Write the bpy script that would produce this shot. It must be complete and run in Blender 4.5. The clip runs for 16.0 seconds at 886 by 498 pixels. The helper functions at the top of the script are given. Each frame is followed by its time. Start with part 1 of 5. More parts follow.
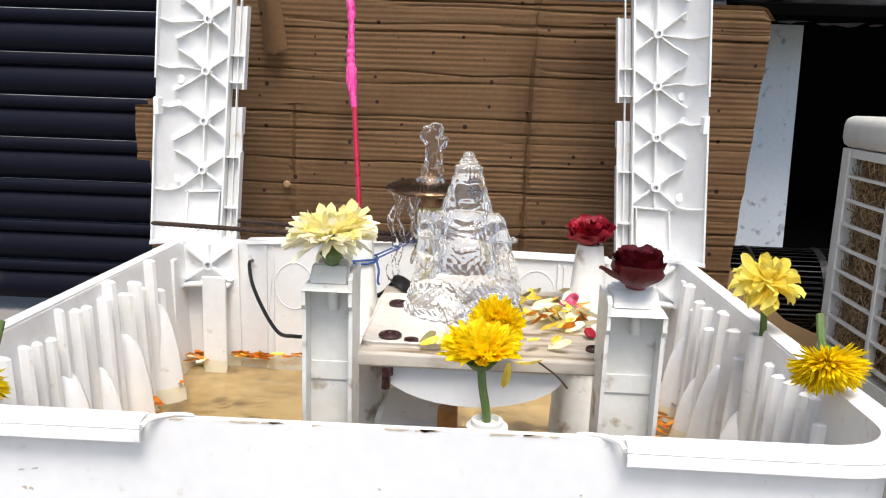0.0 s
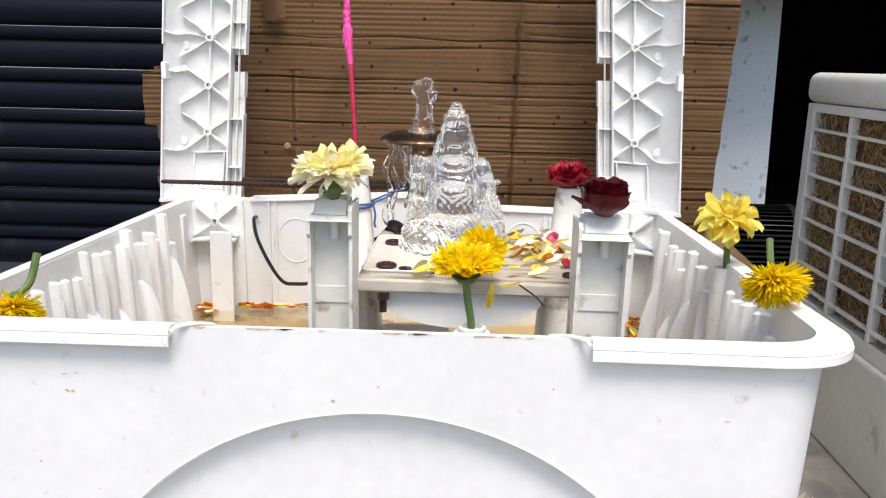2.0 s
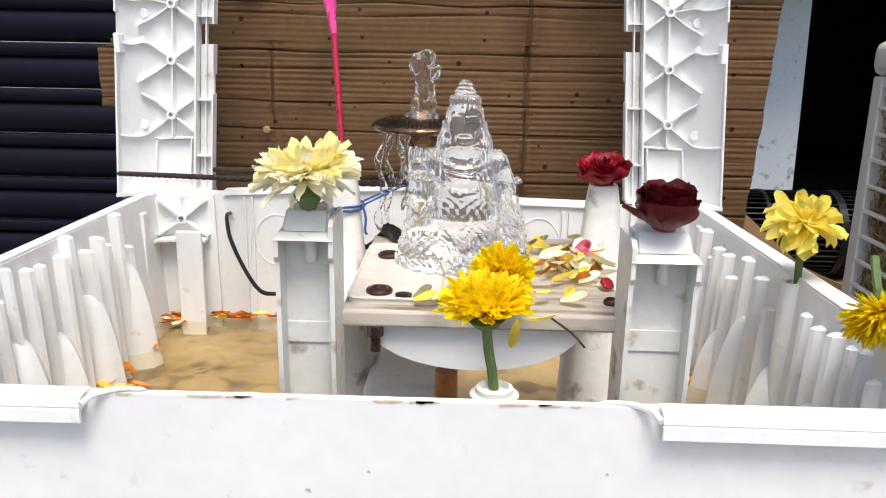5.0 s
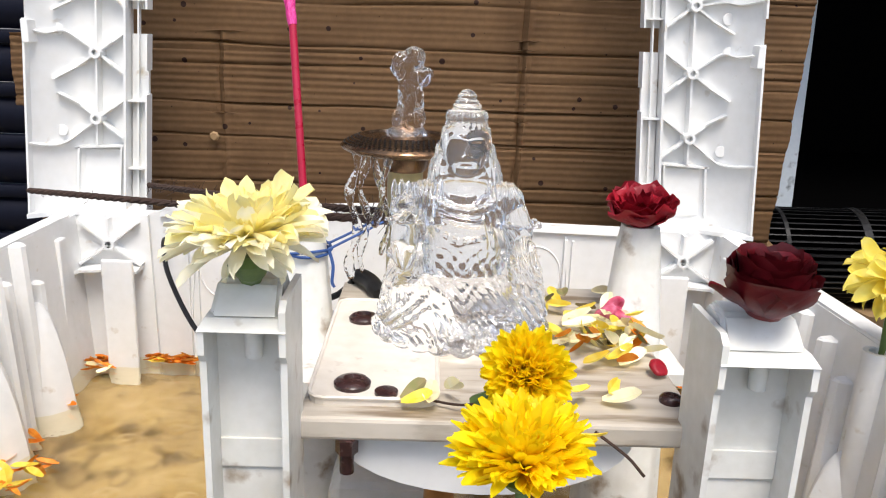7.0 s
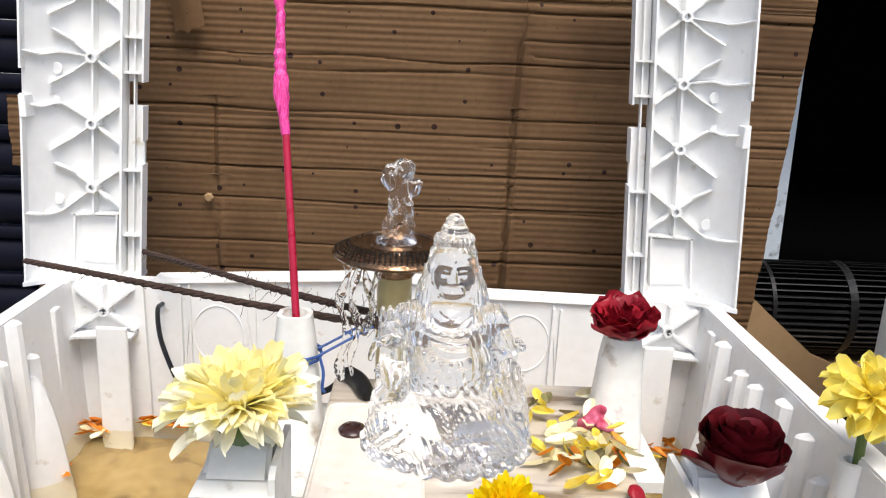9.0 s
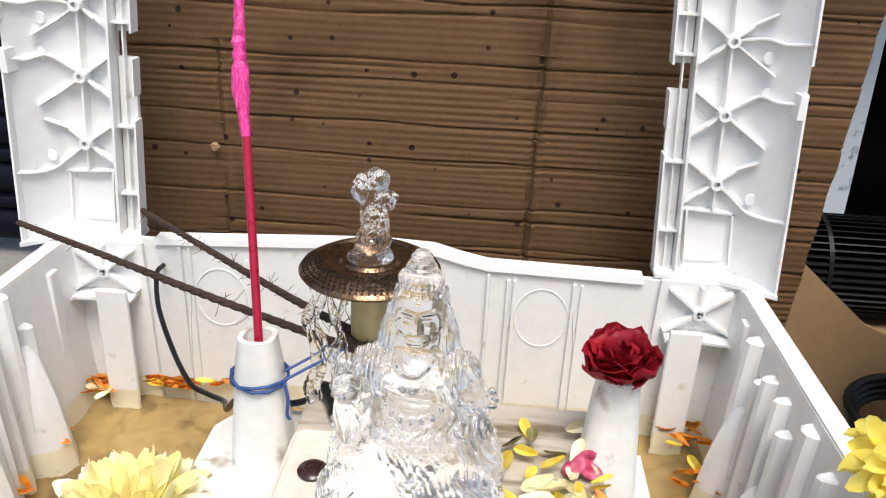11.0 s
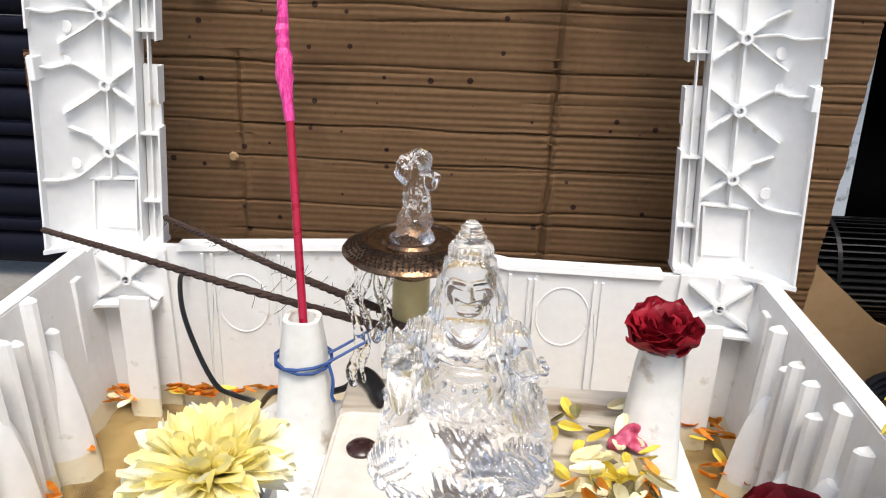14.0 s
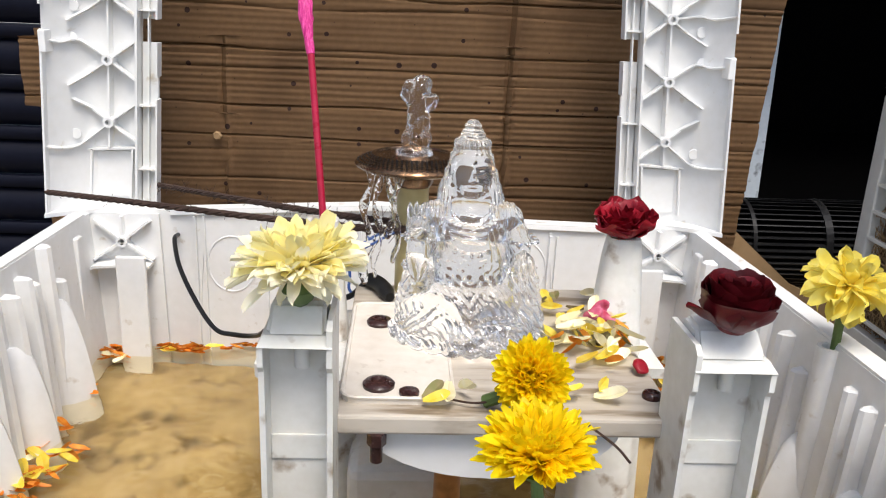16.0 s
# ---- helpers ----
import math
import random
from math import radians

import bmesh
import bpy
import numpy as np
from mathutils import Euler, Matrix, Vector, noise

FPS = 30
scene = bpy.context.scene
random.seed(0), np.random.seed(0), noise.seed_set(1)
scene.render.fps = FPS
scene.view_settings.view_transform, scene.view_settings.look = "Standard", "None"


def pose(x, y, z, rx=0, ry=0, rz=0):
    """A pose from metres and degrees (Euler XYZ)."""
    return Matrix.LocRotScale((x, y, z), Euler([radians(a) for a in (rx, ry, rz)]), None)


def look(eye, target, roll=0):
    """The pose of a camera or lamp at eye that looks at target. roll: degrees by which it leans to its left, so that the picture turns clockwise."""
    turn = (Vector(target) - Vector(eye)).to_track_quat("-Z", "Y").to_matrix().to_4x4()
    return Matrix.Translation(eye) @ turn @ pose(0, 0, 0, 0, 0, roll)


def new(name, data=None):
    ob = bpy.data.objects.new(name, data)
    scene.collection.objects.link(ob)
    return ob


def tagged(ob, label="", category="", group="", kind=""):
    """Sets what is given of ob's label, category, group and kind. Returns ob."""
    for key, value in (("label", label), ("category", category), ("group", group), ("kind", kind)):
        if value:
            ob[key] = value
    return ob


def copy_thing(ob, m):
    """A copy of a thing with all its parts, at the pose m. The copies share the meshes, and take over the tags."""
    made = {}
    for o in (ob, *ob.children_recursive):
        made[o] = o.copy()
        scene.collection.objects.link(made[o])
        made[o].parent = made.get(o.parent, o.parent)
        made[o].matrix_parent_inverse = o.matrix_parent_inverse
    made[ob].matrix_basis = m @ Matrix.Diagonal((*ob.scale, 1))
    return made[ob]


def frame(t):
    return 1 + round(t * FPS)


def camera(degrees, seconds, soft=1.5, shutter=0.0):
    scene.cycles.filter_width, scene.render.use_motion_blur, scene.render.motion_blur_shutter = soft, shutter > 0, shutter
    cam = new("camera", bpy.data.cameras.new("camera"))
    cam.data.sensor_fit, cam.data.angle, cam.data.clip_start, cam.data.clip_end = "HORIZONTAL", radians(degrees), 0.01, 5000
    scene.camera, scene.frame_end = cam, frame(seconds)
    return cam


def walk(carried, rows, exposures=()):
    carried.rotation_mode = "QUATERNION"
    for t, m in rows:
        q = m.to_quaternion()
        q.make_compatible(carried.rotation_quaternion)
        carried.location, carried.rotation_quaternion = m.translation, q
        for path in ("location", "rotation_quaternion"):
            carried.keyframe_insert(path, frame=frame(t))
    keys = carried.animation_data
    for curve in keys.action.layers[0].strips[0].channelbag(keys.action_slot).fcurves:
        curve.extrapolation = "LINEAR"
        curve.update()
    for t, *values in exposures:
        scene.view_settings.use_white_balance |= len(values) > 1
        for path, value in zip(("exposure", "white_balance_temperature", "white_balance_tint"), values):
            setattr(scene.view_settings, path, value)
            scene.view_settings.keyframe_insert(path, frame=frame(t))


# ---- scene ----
cam = camera(57.9, 16.0, soft=1.1)
PATH = [
    (0, (0.056, -0.465, 0.426), (-0.011, 1.492, 0.018), 2.0),
    (0.5, (0.053, -0.443, 0.417), (-0.035, 1.506, -0.024), 1.8),
    (1, (0.056, -0.474, 0.413), (0.002, 1.475, -0.033), 1.7),
    (1.5, (0.061, -0.519, 0.408), (0.0, 1.431, -0.033), 1.4),
    (2, (0.066, -0.543, 0.402), (0.008, 1.405, -0.05), 1.4),
    (2.5, (0.066, -0.556, 0.392), (0.023, 1.381, -0.107), 0.7),
    (3, (0.06, -0.559, 0.387), (-0.007, 1.375, -0.118), 0.5),
    (3.5, (0.063, -0.535, 0.391), (-0.007, 1.403, -0.098), 1.0),
    (4, (0.07, -0.493, 0.394), (0.018, 1.444, -0.099), 1.1),
    (4.2, (0.068, -0.473, 0.397), (0.011, 1.463, -0.102), 1.2),
    (6.3, (0.029, -0.258, 0.4), (0.047, 1.673, -0.12), 1.7),
    (6.5, (0.028, -0.246, 0.402), (0.061, 1.685, -0.118), 2.0),
    (7, (0.03, -0.22, 0.4), (0.071, 1.708, -0.133), 2.1),
    (7.5, (0.033, -0.21, 0.405), (0.084, 1.716, -0.129), 2.4),
    (8, (0.033, -0.216, 0.422), (0.083, 1.727, -0.052), 2.7),
    (8.2, (0.031, -0.217, 0.433), (0.086, 1.729, -0.026), 2.7),
    (10.3, (0.038, -0.167, 0.518), (0.07, 1.694, -0.214), 2.7),
    (10.5, (0.054, -0.153, 0.521), (0.061, 1.702, -0.225), 3.0),
    (11, (0.084, -0.122, 0.542), (-0.015, 1.699, -0.278), 2.7),
    (11.5, (0.098, -0.093, 0.552), (-0.051, 1.703, -0.315), 2.5),
    (12, (0.09, -0.09, 0.546), (-0.084, 1.692, -0.345), 2.7),
    (12.5, (0.075, -0.102, 0.547), (-0.097, 1.694, -0.315), 3.1),
    (13, (0.09, -0.111, 0.55), (-0.039, 1.723, -0.237), 2.5),
    (13.5, (0.076, -0.129, 0.532), (-0.03, 1.719, -0.224), 2.3),
    (14, (0.053, -0.146, 0.512), (-0.022, 1.712, -0.226), 1.9),
    (14.5, (0.008, -0.17, 0.491), (-0.035, 1.707, -0.196), 2.4),
    (15, (-0.024, -0.203, 0.471), (0.043, 1.68, -0.198), 2.9),
    (15.5, (-0.019, -0.241, 0.458), (0.146, 1.666, -0.122), 2.8),
    (16, (0.003, -0.271, 0.443), (0.116, 1.634, -0.158), 2.6),
]
walk(cam, [(t, look(eye, target, roll)) for t, eye, target, roll in PATH],
     exposures=[(0.0, 0.46), (3.5, 0.33), (7.0, 0.40), (8.2, 0.42), (10.5, 0.30), (12.5, 0.24), (13.5, 0.34), (15.0, 0.22), (16.0, 0.22)])

# ---- light ----
world = bpy.data.worlds.new("sky")
scene.world = world
world.use_nodes = True
wn, wl = world.node_tree.nodes, world.node_tree.links
sky = wn.new("ShaderNodeTexSky")
sky.sky_type, sky.sun_disc = "NISHITA", False
sky.sun_elevation, sky.sun_rotation = radians(64), radians(168)
sky.air_density, sky.dust_density = 1.0, 3.0
wl.new(sky.outputs[0], wn["Background"].inputs[0])
wn["Background"].inputs[1].default_value = 0.17
sun = new("sun", bpy.data.lights.new("sun", "SUN"))
sun.data.energy, sun.data.angle, sun.data.color = 2.6, radians(25), (1.0, 0.96, 0.9)
sun.matrix_world = look((0.3, -1.15, 3.2), (0, 0.3, 0.2))

RIM, WATER, GROUND = 0.20, 0.040, -0.06

# ---- materials ----


def surf(name, base, other, rough=0.5, big=6.0, fine=60.0, bump=0.1, metal=0.0, dirt=None, dirt_at=0.62, dirt_scale=9.0, trans=0.0, ior=1.45,
         island=0.0, obj=0.0, streak=(1, 1, 1), sss=0.0, depth=0.002, coat=0.0, spec=0.5):
    """A surface with broad and fine variation, dirt patches and fine relief."""
    m = bpy.data.materials.new(name)
    m.use_nodes = True
    n, k = m.node_tree.nodes, m.node_tree.links
    b = n["Principled BSDF"]
    co = n.new("ShaderNodeTexCoord")
    mp = n.new("ShaderNodeMapping")
    mp.inputs["Scale"].default_value = streak
    k.new(co.outputs["Object"], mp.inputs[0])

    def noise_at(scale, detail=4.0):
        t = n.new("ShaderNodeTexNoise")
        t.inputs["Scale"].default_value, t.inputs["Detail"].default_value = scale, detail
        k.new(mp.outputs[0], t.inputs["Vector"])
        return t

    def mix(fac, a, c):
        x = n.new("ShaderNodeMix")
        x.data_type = "RGBA"
        k.new(fac, x.inputs["Factor"])
        for v, i in ((a, 6), (c, 7)):
            if isinstance(v, tuple):
                x.inputs[i].default_value = (*v, 1)
            else:
                k.new(v, x.inputs[i])
        return x.outputs[2]

    def ramp(src, lo, hi):
        r = n.new("ShaderNodeMapRange")
        r.inputs["From Min"].default_value, r.inputs["From Max"].default_value = lo, hi
        k.new(src, r.inputs["Value"])
        return r.outputs[0]

    n1, n2 = noise_at(big), noise_at(fine)
    add = n.new("ShaderNodeMath")
    add.operation = "MULTIPLY_ADD"
    add.inputs[1].default_value = 0.5
    k.new(n2.outputs["Fac"], add.inputs[0])
    half = n.new("ShaderNodeMath")
    half.operation = "MULTIPLY"
    half.inputs[1].default_value = 0.5
    k.new(n1.outputs["Fac"], half.inputs[0])
    k.new(half.outputs[0], add.inputs[2])
    col = mix(ramp(add.outputs[0], 0.35, 0.65), base, other)
    if dirt:
        d = noise_at(dirt_scale, 8.0)
        col = mix(ramp(d.outputs["Fac"], dirt_at, dirt_at + 0.13), col, dirt)
    if island or obj:
        src = n.new("ShaderNodeNewGeometry").outputs["Random Per Island"] if island else n.new("ShaderNodeObjectInfo").outputs["Random"]
        hv = n.new("ShaderNodeHueSaturation")
        k.new(ramp(src, 0, 1), hv.inputs["Value"])
        hv.inputs["Value"].default_value = 1
        r = n.new("ShaderNodeMapRange")
        r.inputs["To Min"].default_value, r.inputs["To Max"].default_value = 1 - (island or obj), 1 + (island or obj)
        k.new(src, r.inputs["Value"])
        k.new(r.outputs[0], hv.inputs["Value"])
        k.new(col, hv.inputs["Color"])
        col = hv.outputs[0]
    k.new(col, b.inputs["Base Color"])
    rr = n.new("ShaderNodeMapRange")
    rr.inputs["To Min"].default_value, rr.inputs["To Max"].default_value = max(rough - 0.1, 0.0), min(rough + 0.1, 1)
    k.new(n2.outputs["Fac"], rr.inputs["Value"])
    k.new(rr.outputs[0], b.inputs["Roughness"])
    b.inputs["Metallic"].default_value = metal
    b.inputs["Transmission Weight"].default_value = trans
    b.inputs["IOR"].default_value = ior
    b.inputs["Subsurface Weight"].default_value = sss
    b.inputs["Subsurface Radius"].default_value = (0.01, 0.008, 0.006)
    b.inputs["Specular IOR Level"].default_value = spec
    b.inputs["Coat Weight"].default_value = coat
    if bump:
        bp = n.new("ShaderNodeBump")
        bp.inputs["Strength"].default_value, bp.inputs["Distance"].default_value = bump, depth
        k.new(add.outputs[0], bp.inputs["Height"])
        k.new(bp.outputs[0], b.inputs["Normal"])
    return m


PLASTIC = surf("white_plastic", (0.80, 0.80, 0.79), (0.74, 0.74, 0.72), 0.42, 8, 90, 0.12, dirt=(0.52, 0.46, 0.37), dirt_at=0.655, dirt_scale=60)
FRONT = surf("white_plastic_front", (0.75, 0.745, 0.735), (0.68, 0.675, 0.665), 0.45, 9, 70, 0.10, dirt=(0.56, 0.52, 0.46), dirt_at=0.665, dirt_scale=75)
MILKY = surf("milky_plastic", (0.74, 0.735, 0.70), (0.64, 0.63, 0.58), 0.40, 18, 120, 0.12, dirt=(0.30, 0.23, 0.16), dirt_at=0.61, dirt_scale=46, sss=0.15)
DECK = surf("stained_deck", (0.54, 0.49, 0.42), (0.37, 0.32, 0.26), 0.5, 14, 60, 0.3, dirt=(0.20, 0.15, 0.10), dirt_at=0.54, dirt_scale=30, streak=(0.35, 2.2, 1))
CLEAN = surf("pale_plate", (0.72, 0.67, 0.60), (0.60, 0.54, 0.46), 0.45, 14, 90, 0.1, dirt=(0.34, 0.26, 0.19), dirt_at=0.62, dirt_scale=60)
SILT = surf("silt", (0.27, 0.185, 0.075), (0.42, 0.32, 0.165), 0.8, 16, 90, 0.25, dirt=(0.13, 0.085, 0.032), dirt_at=0.54, dirt_scale=26, depth=0.006)
SHUTTER = surf("navy_shutter_paint", (0.0022, 0.0027, 0.008), (0.004, 0.0048, 0.012), 0.5, 5, 80, 0.1, dirt=(0.014, 0.012, 0.012), dirt_at=0.64, dirt_scale=30, spec=0.15)
CONCRETE = surf("grey_concrete", (0.20, 0.185, 0.165), (0.28, 0.265, 0.24), 0.85, 4, 90, 0.4, dirt=(0.10, 0.10, 0.10), dirt_at=0.6, dirt_scale=7)
# near black puts the unlit shop's shade into the colour; no wall paint
SHOPSHADE = surf("shop_shade_black", (0.0012, 0.0012, 0.0014), (0.002, 0.0018, 0.0018), 0.95, 2, 30, 0.2, spec=0.02)
BLUEWHITE = surf("chipped_pale_blue_paint", (0.56, 0.62, 0.66), (0.64, 0.69, 0.72), 0.55, 10, 110, 0.3, dirt=(0.20, 0.22, 0.23), dirt_at=0.60, dirt_scale=38)
CARTON = surf("tan_carton", (0.30, 0.19, 0.09), (0.36, 0.23, 0.12), 0.8, 5, 90, 0.2, dirt=(0.20, 0.12, 0.06), dirt_at=0.62, dirt_scale=8)
BLACK = surf("black_plastic", (0.008, 0.008, 0.009), (0.014, 0.014, 0.014), 0.35, 20, 120, 0.1, spec=0.3)
COOLER = surf("grey_white_cooler_plastic", (0.66, 0.65, 0.60), (0.58, 0.57, 0.52), 0.45, 6, 90, 0.1, dirt=(0.30, 0.28, 0.24), dirt_at=0.68, dirt_scale=20)
WOOL = surf("wood_wool", (0.42, 0.28, 0.14), (0.26, 0.16, 0.07), 0.9, 40, 200, 0.5, island=0.45)
# darker copy of the wood wool, with the shade behind the slats painted in
WOOLBACK = surf("wood_wool_shaded", (0.10, 0.06, 0.03), (0.20, 0.12, 0.06), 0.9, 40, 160, 0.8)
ROPE = surf("brown_jute", (0.032, 0.017, 0.012), (0.06, 0.034, 0.024), 0.95, 60, 400, 0.8)
RUBBER = surf("dark_rubber", (0.020, 0.010, 0.009), (0.05, 0.02, 0.018), 0.25, 60, 300, 0.2)
STEEL = surf("rusty_strainer_steel", (0.24, 0.15, 0.085), (0.09, 0.05, 0.03), 0.22, 60, 240, 0.5, metal=0.9)
BRASS = surf("murky_yellow_pipe", (0.46, 0.38, 0.18), (0.36, 0.29, 0.13), 0.3, 20, 100, 0.1)
COPPER = surf("orange_copper", (0.48, 0.22, 0.07), (0.30, 0.13, 0.04), 0.4, 30, 120, 0.2)
BLUE = surf("blue_thread", (0.015, 0.05, 0.18), (0.03, 0.08, 0.25), 0.6, 60, 300, 0.4)
PINK = surf("pink_foil", (0.50, 0.008, 0.15), (0.84, 0.09, 0.36), 0.25, 40, 120, 0.9, streak=(7, 7, 0.7))
RED = surf("red_stick", (0.30, 0.003, 0.022), (0.38, 0.006, 0.04), 0.3, 40, 160, 0.1)
CREAM = surf("cream_petal", (0.98, 0.95, 0.80), (0.98, 0.93, 0.66), 0.55, 30, 160, 0.2, island=0.10, sss=0.1)
CREAMIN = surf("cream_petal_core", (0.98, 0.93, 0.56), (0.98, 0.88, 0.36), 0.55, 30, 160, 0.2, island=0.10, sss=0.1)
LEMON = surf("lemon_petal", (0.95, 0.87, 0.26), (0.93, 0.77, 0.10), 0.5, 30, 160, 0.2, island=0.12, sss=0.1)
YELLOW = surf("yellow_petal", (0.99, 0.83, 0.010), (0.98, 0.74, 0.004), 0.5, 30, 160, 0.2, island=0.14, sss=0.1)
ORANGE = surf("orange_petal", (0.82, 0.40, 0.05), (0.72, 0.27, 0.03), 0.5, 30, 160, 0.2, obj=0.3)
ROSE = surf("dark_red_rose", (0.060, 0.002, 0.004), (0.11, 0.004, 0.008), 0.42, 60, 200, 0.2, island=0.35)
ROSEB = surf("red_rose", (0.24, 0.006, 0.015), (0.32, 0.010, 0.022), 0.45, 60, 200, 0.2, island=0.3)
GREEN = surf("green_stem", (0.07, 0.12, 0.03), (0.12, 0.18, 0.05), 0.5, 40, 200, 0.2)
DRY = surf("dry_leaf", (0.16, 0.17, 0.05), (0.26, 0.20, 0.10), 0.7, 60, 200, 0.4)
MAGENTA = surf("magenta_petal", (0.36, 0.003, 0.045), (0.62, 0.20, 0.30), 0.6, 90, 160, 0.3)
TARP = surf("grey_sacking", (0.20, 0.18, 0.17), (0.12, 0.11, 0.11), 0.8, 9, 50, 0.6, dirt=(0.06, 0.05, 0.05), dirt_at=0.52, dirt_scale=9)
# brown dirt of scuffs and edges; also the painted shade in screw holes
GRIME_OR_HOLESHADE = surf("brown_grime_and_hole_shade", (0.55, 0.47, 0.37), (0.42, 0.35, 0.27), 0.8, 40, 200, 0.3)
PAPER = surf("crumpled_paper", (0.70, 0.66, 0.58), (0.60, 0.55, 0.46), 0.8, 20, 80, 0.2)
CRIMSON = surf("printed_wrapper", (0.22, 0.02, 0.06), (0.30, 0.04, 0.09), 0.4, 20, 80, 0.1)


def glow_through(m, share):
    """Lets part of the light through a thin petal."""
    n, k = m.node_tree.nodes, m.node_tree.links
    b, out = n["Principled BSDF"], n["Material Output"]
    t, x = n.new("ShaderNodeBsdfTranslucent"), n.new("ShaderNodeMixShader")
    k.new(b.inputs["Base Color"].links[0].from_socket, t.inputs["Color"])
    x.inputs[0].default_value = share
    k.new(b.outputs[0], x.inputs[1])
    k.new(t.outputs[0], x.inputs[2])
    k.new(x.outputs[0], out.inputs["Surface"])


for m, share in ((CREAM, 0.42), (CREAMIN, 0.42), (LEMON, 0.45), (YELLOW, 0.5)):
    glow_through(m, share)
glow_through(ORANGE, 0.35)
glow_through(ROSEB, 0.15)


def clear(name, colour, ior, rough, ripple, scale, stretch=(1, 1, 1), twist=1.0, depth=0.003):
    m = bpy.data.materials.new(name)
    m.use_nodes = True
    n, k = m.node_tree.nodes, m.node_tree.links
    b = n["Principled BSDF"]
    b.inputs["Base Color"].default_value = (*colour, 1)
    b.inputs["Transmission Weight"].default_value, b.inputs["IOR"].default_value, b.inputs["Roughness"].default_value = 1, ior, rough
    t, p, c = n.new("ShaderNodeTexNoise"), n.new("ShaderNodeBump"), n.new("ShaderNodeTexCoord")
    t.inputs["Scale"].default_value, t.inputs["Detail"].default_value, t.inputs["Distortion"].default_value = scale, 2, twist
    p.inputs["Strength"].default_value, p.inputs["Distance"].default_value = ripple, depth
    mp = n.new("ShaderNodeMapping")
    mp.inputs["Scale"].default_value = stretch
    k.new(c.outputs["Object"], mp.inputs[0])
    k.new(mp.outputs[0], t.inputs["Vector"])
    k.new(t.outputs["Fac"], p.inputs["Height"])
    k.new(p.outputs[0], b.inputs["Normal"])
    return m


GLASS = clear("crystal", (0.86, 0.88, 0.91), 1.47, 0.0, 0.10, 90, (1, 1, 0.5), 1.0, 0.003)
GLASS.node_tree.nodes["Principled BSDF"].inputs["Transmission Weight"].default_value = 0.965
JET = clear("running_water", (1, 1, 1), 1.36, 0.0, 0.75, 130, (1, 1, 0.5), 1.5)
POND = clear("murky_water", (0.86, 0.77, 0.54), 1.33, 0.0, 0.22, 45)


def carton_sheet_material():
    m = surf("corrugated_cardboard", (0.215, 0.118, 0.052), (0.270, 0.152, 0.070), 0.8, 6, 140, 0.3, dirt=(0.155, 0.082, 0.036), dirt_at=0.55, dirt_scale=5)
    n, k = m.node_tree.nodes, m.node_tree.links
    b = n["Principled BSDF"]
    old = b.inputs["Base Color"].links[0].from_socket
    co = n.new("ShaderNodeTexCoord")
    apart, flat = n.new("ShaderNodeSeparateXYZ"), n.new("ShaderNodeCombineXYZ")
    k.new(co.outputs["Object"], apart.inputs[0])
    k.new(apart.outputs[0], flat.inputs[0])
    k.new(apart.outputs[2], flat.inputs[1])
    v = n.new("ShaderNodeTexVoronoi")
    v.voronoi_dimensions = "2D"
    v.inputs["Scale"].default_value = 24
    k.new(flat.outputs[0], v.inputs["Vector"])
    sep = n.new("ShaderNodeSeparateColor")
    k.new(v.outputs["Color"], sep.inputs[0])
    size = n.new("ShaderNodeMapRange")
    size.inputs["From Min"].default_value, size.inputs["From Max"].default_value = 0.45, 1.0
    size.inputs["To Min"].default_value, size.inputs["To Max"].default_value = 0.015, 0.085
    k.new(sep.outputs[0], size.inputs["Value"])
    less = n.new("ShaderNodeMath")
    less.operation = "LESS_THAN"
    k.new(v.outputs["Distance"], less.inputs[0])
    k.new(size.outputs[0], less.inputs[1])
    x = n.new("ShaderNodeMix")
    x.data_type = "RGBA"
    k.new(less.outputs[0], x.inputs["Factor"])
    k.new(old, x.inputs[6])
    x.inputs[7].default_value = (0.045, 0.018, 0.012, 1)
    k.new(x.outputs[2], b.inputs["Base Color"])
    return m


CARDBOARD = carton_sheet_material()

# ---- building helpers ----


def thing(name, at, label, category, group="", kind=""):
    e = new(name)
    e.location = at
    e.empty_display_size = 0.02
    return tagged(e, label, category, group, kind)


def base_of(ob):
    while ob.parent:
        ob = ob.parent
    return ob.location


def part(name, bm, material, parent=None, label="", smooth=False, at=None):
    """Links a bmesh, in world metres, as one mesh object under a thing or a part."""
    bmesh.ops.recalc_face_normals(bm, faces=bm.faces)
    o = base_of(parent) if parent else Vector(at or (0, 0, 0))
    for v in bm.verts:
        v.co -= o
    me = bpy.data.meshes.new(name)
    bm.to_mesh(me)
    bm.free()
    for mm in material if isinstance(material, (list, tuple)) else (material,):
        me.materials.append(mm)
    if smooth:
        me.polygons.foreach_set("use_smooth", [True] * len(me.polygons))
        if smooth != "all":
            me.set_sharp_from_angle(angle=radians(40))
    ob = new(name, me)
    if parent:
        ob.parent = parent
    else:
        ob.location = o
    if label:
        ob["label"] = label
    return ob


def hexa(bm, pts):
    """A block from its four lower and four upper corners."""
    v = [bm.verts.new(p) for p in pts]
    for f in ((0, 1, 2, 3), (7, 6, 5, 4), (0, 4, 5, 1), (1, 5, 6, 2), (2, 6, 7, 3), (3, 7, 4, 0)):
        bm.faces.new([v[i] for i in f])
    return bm


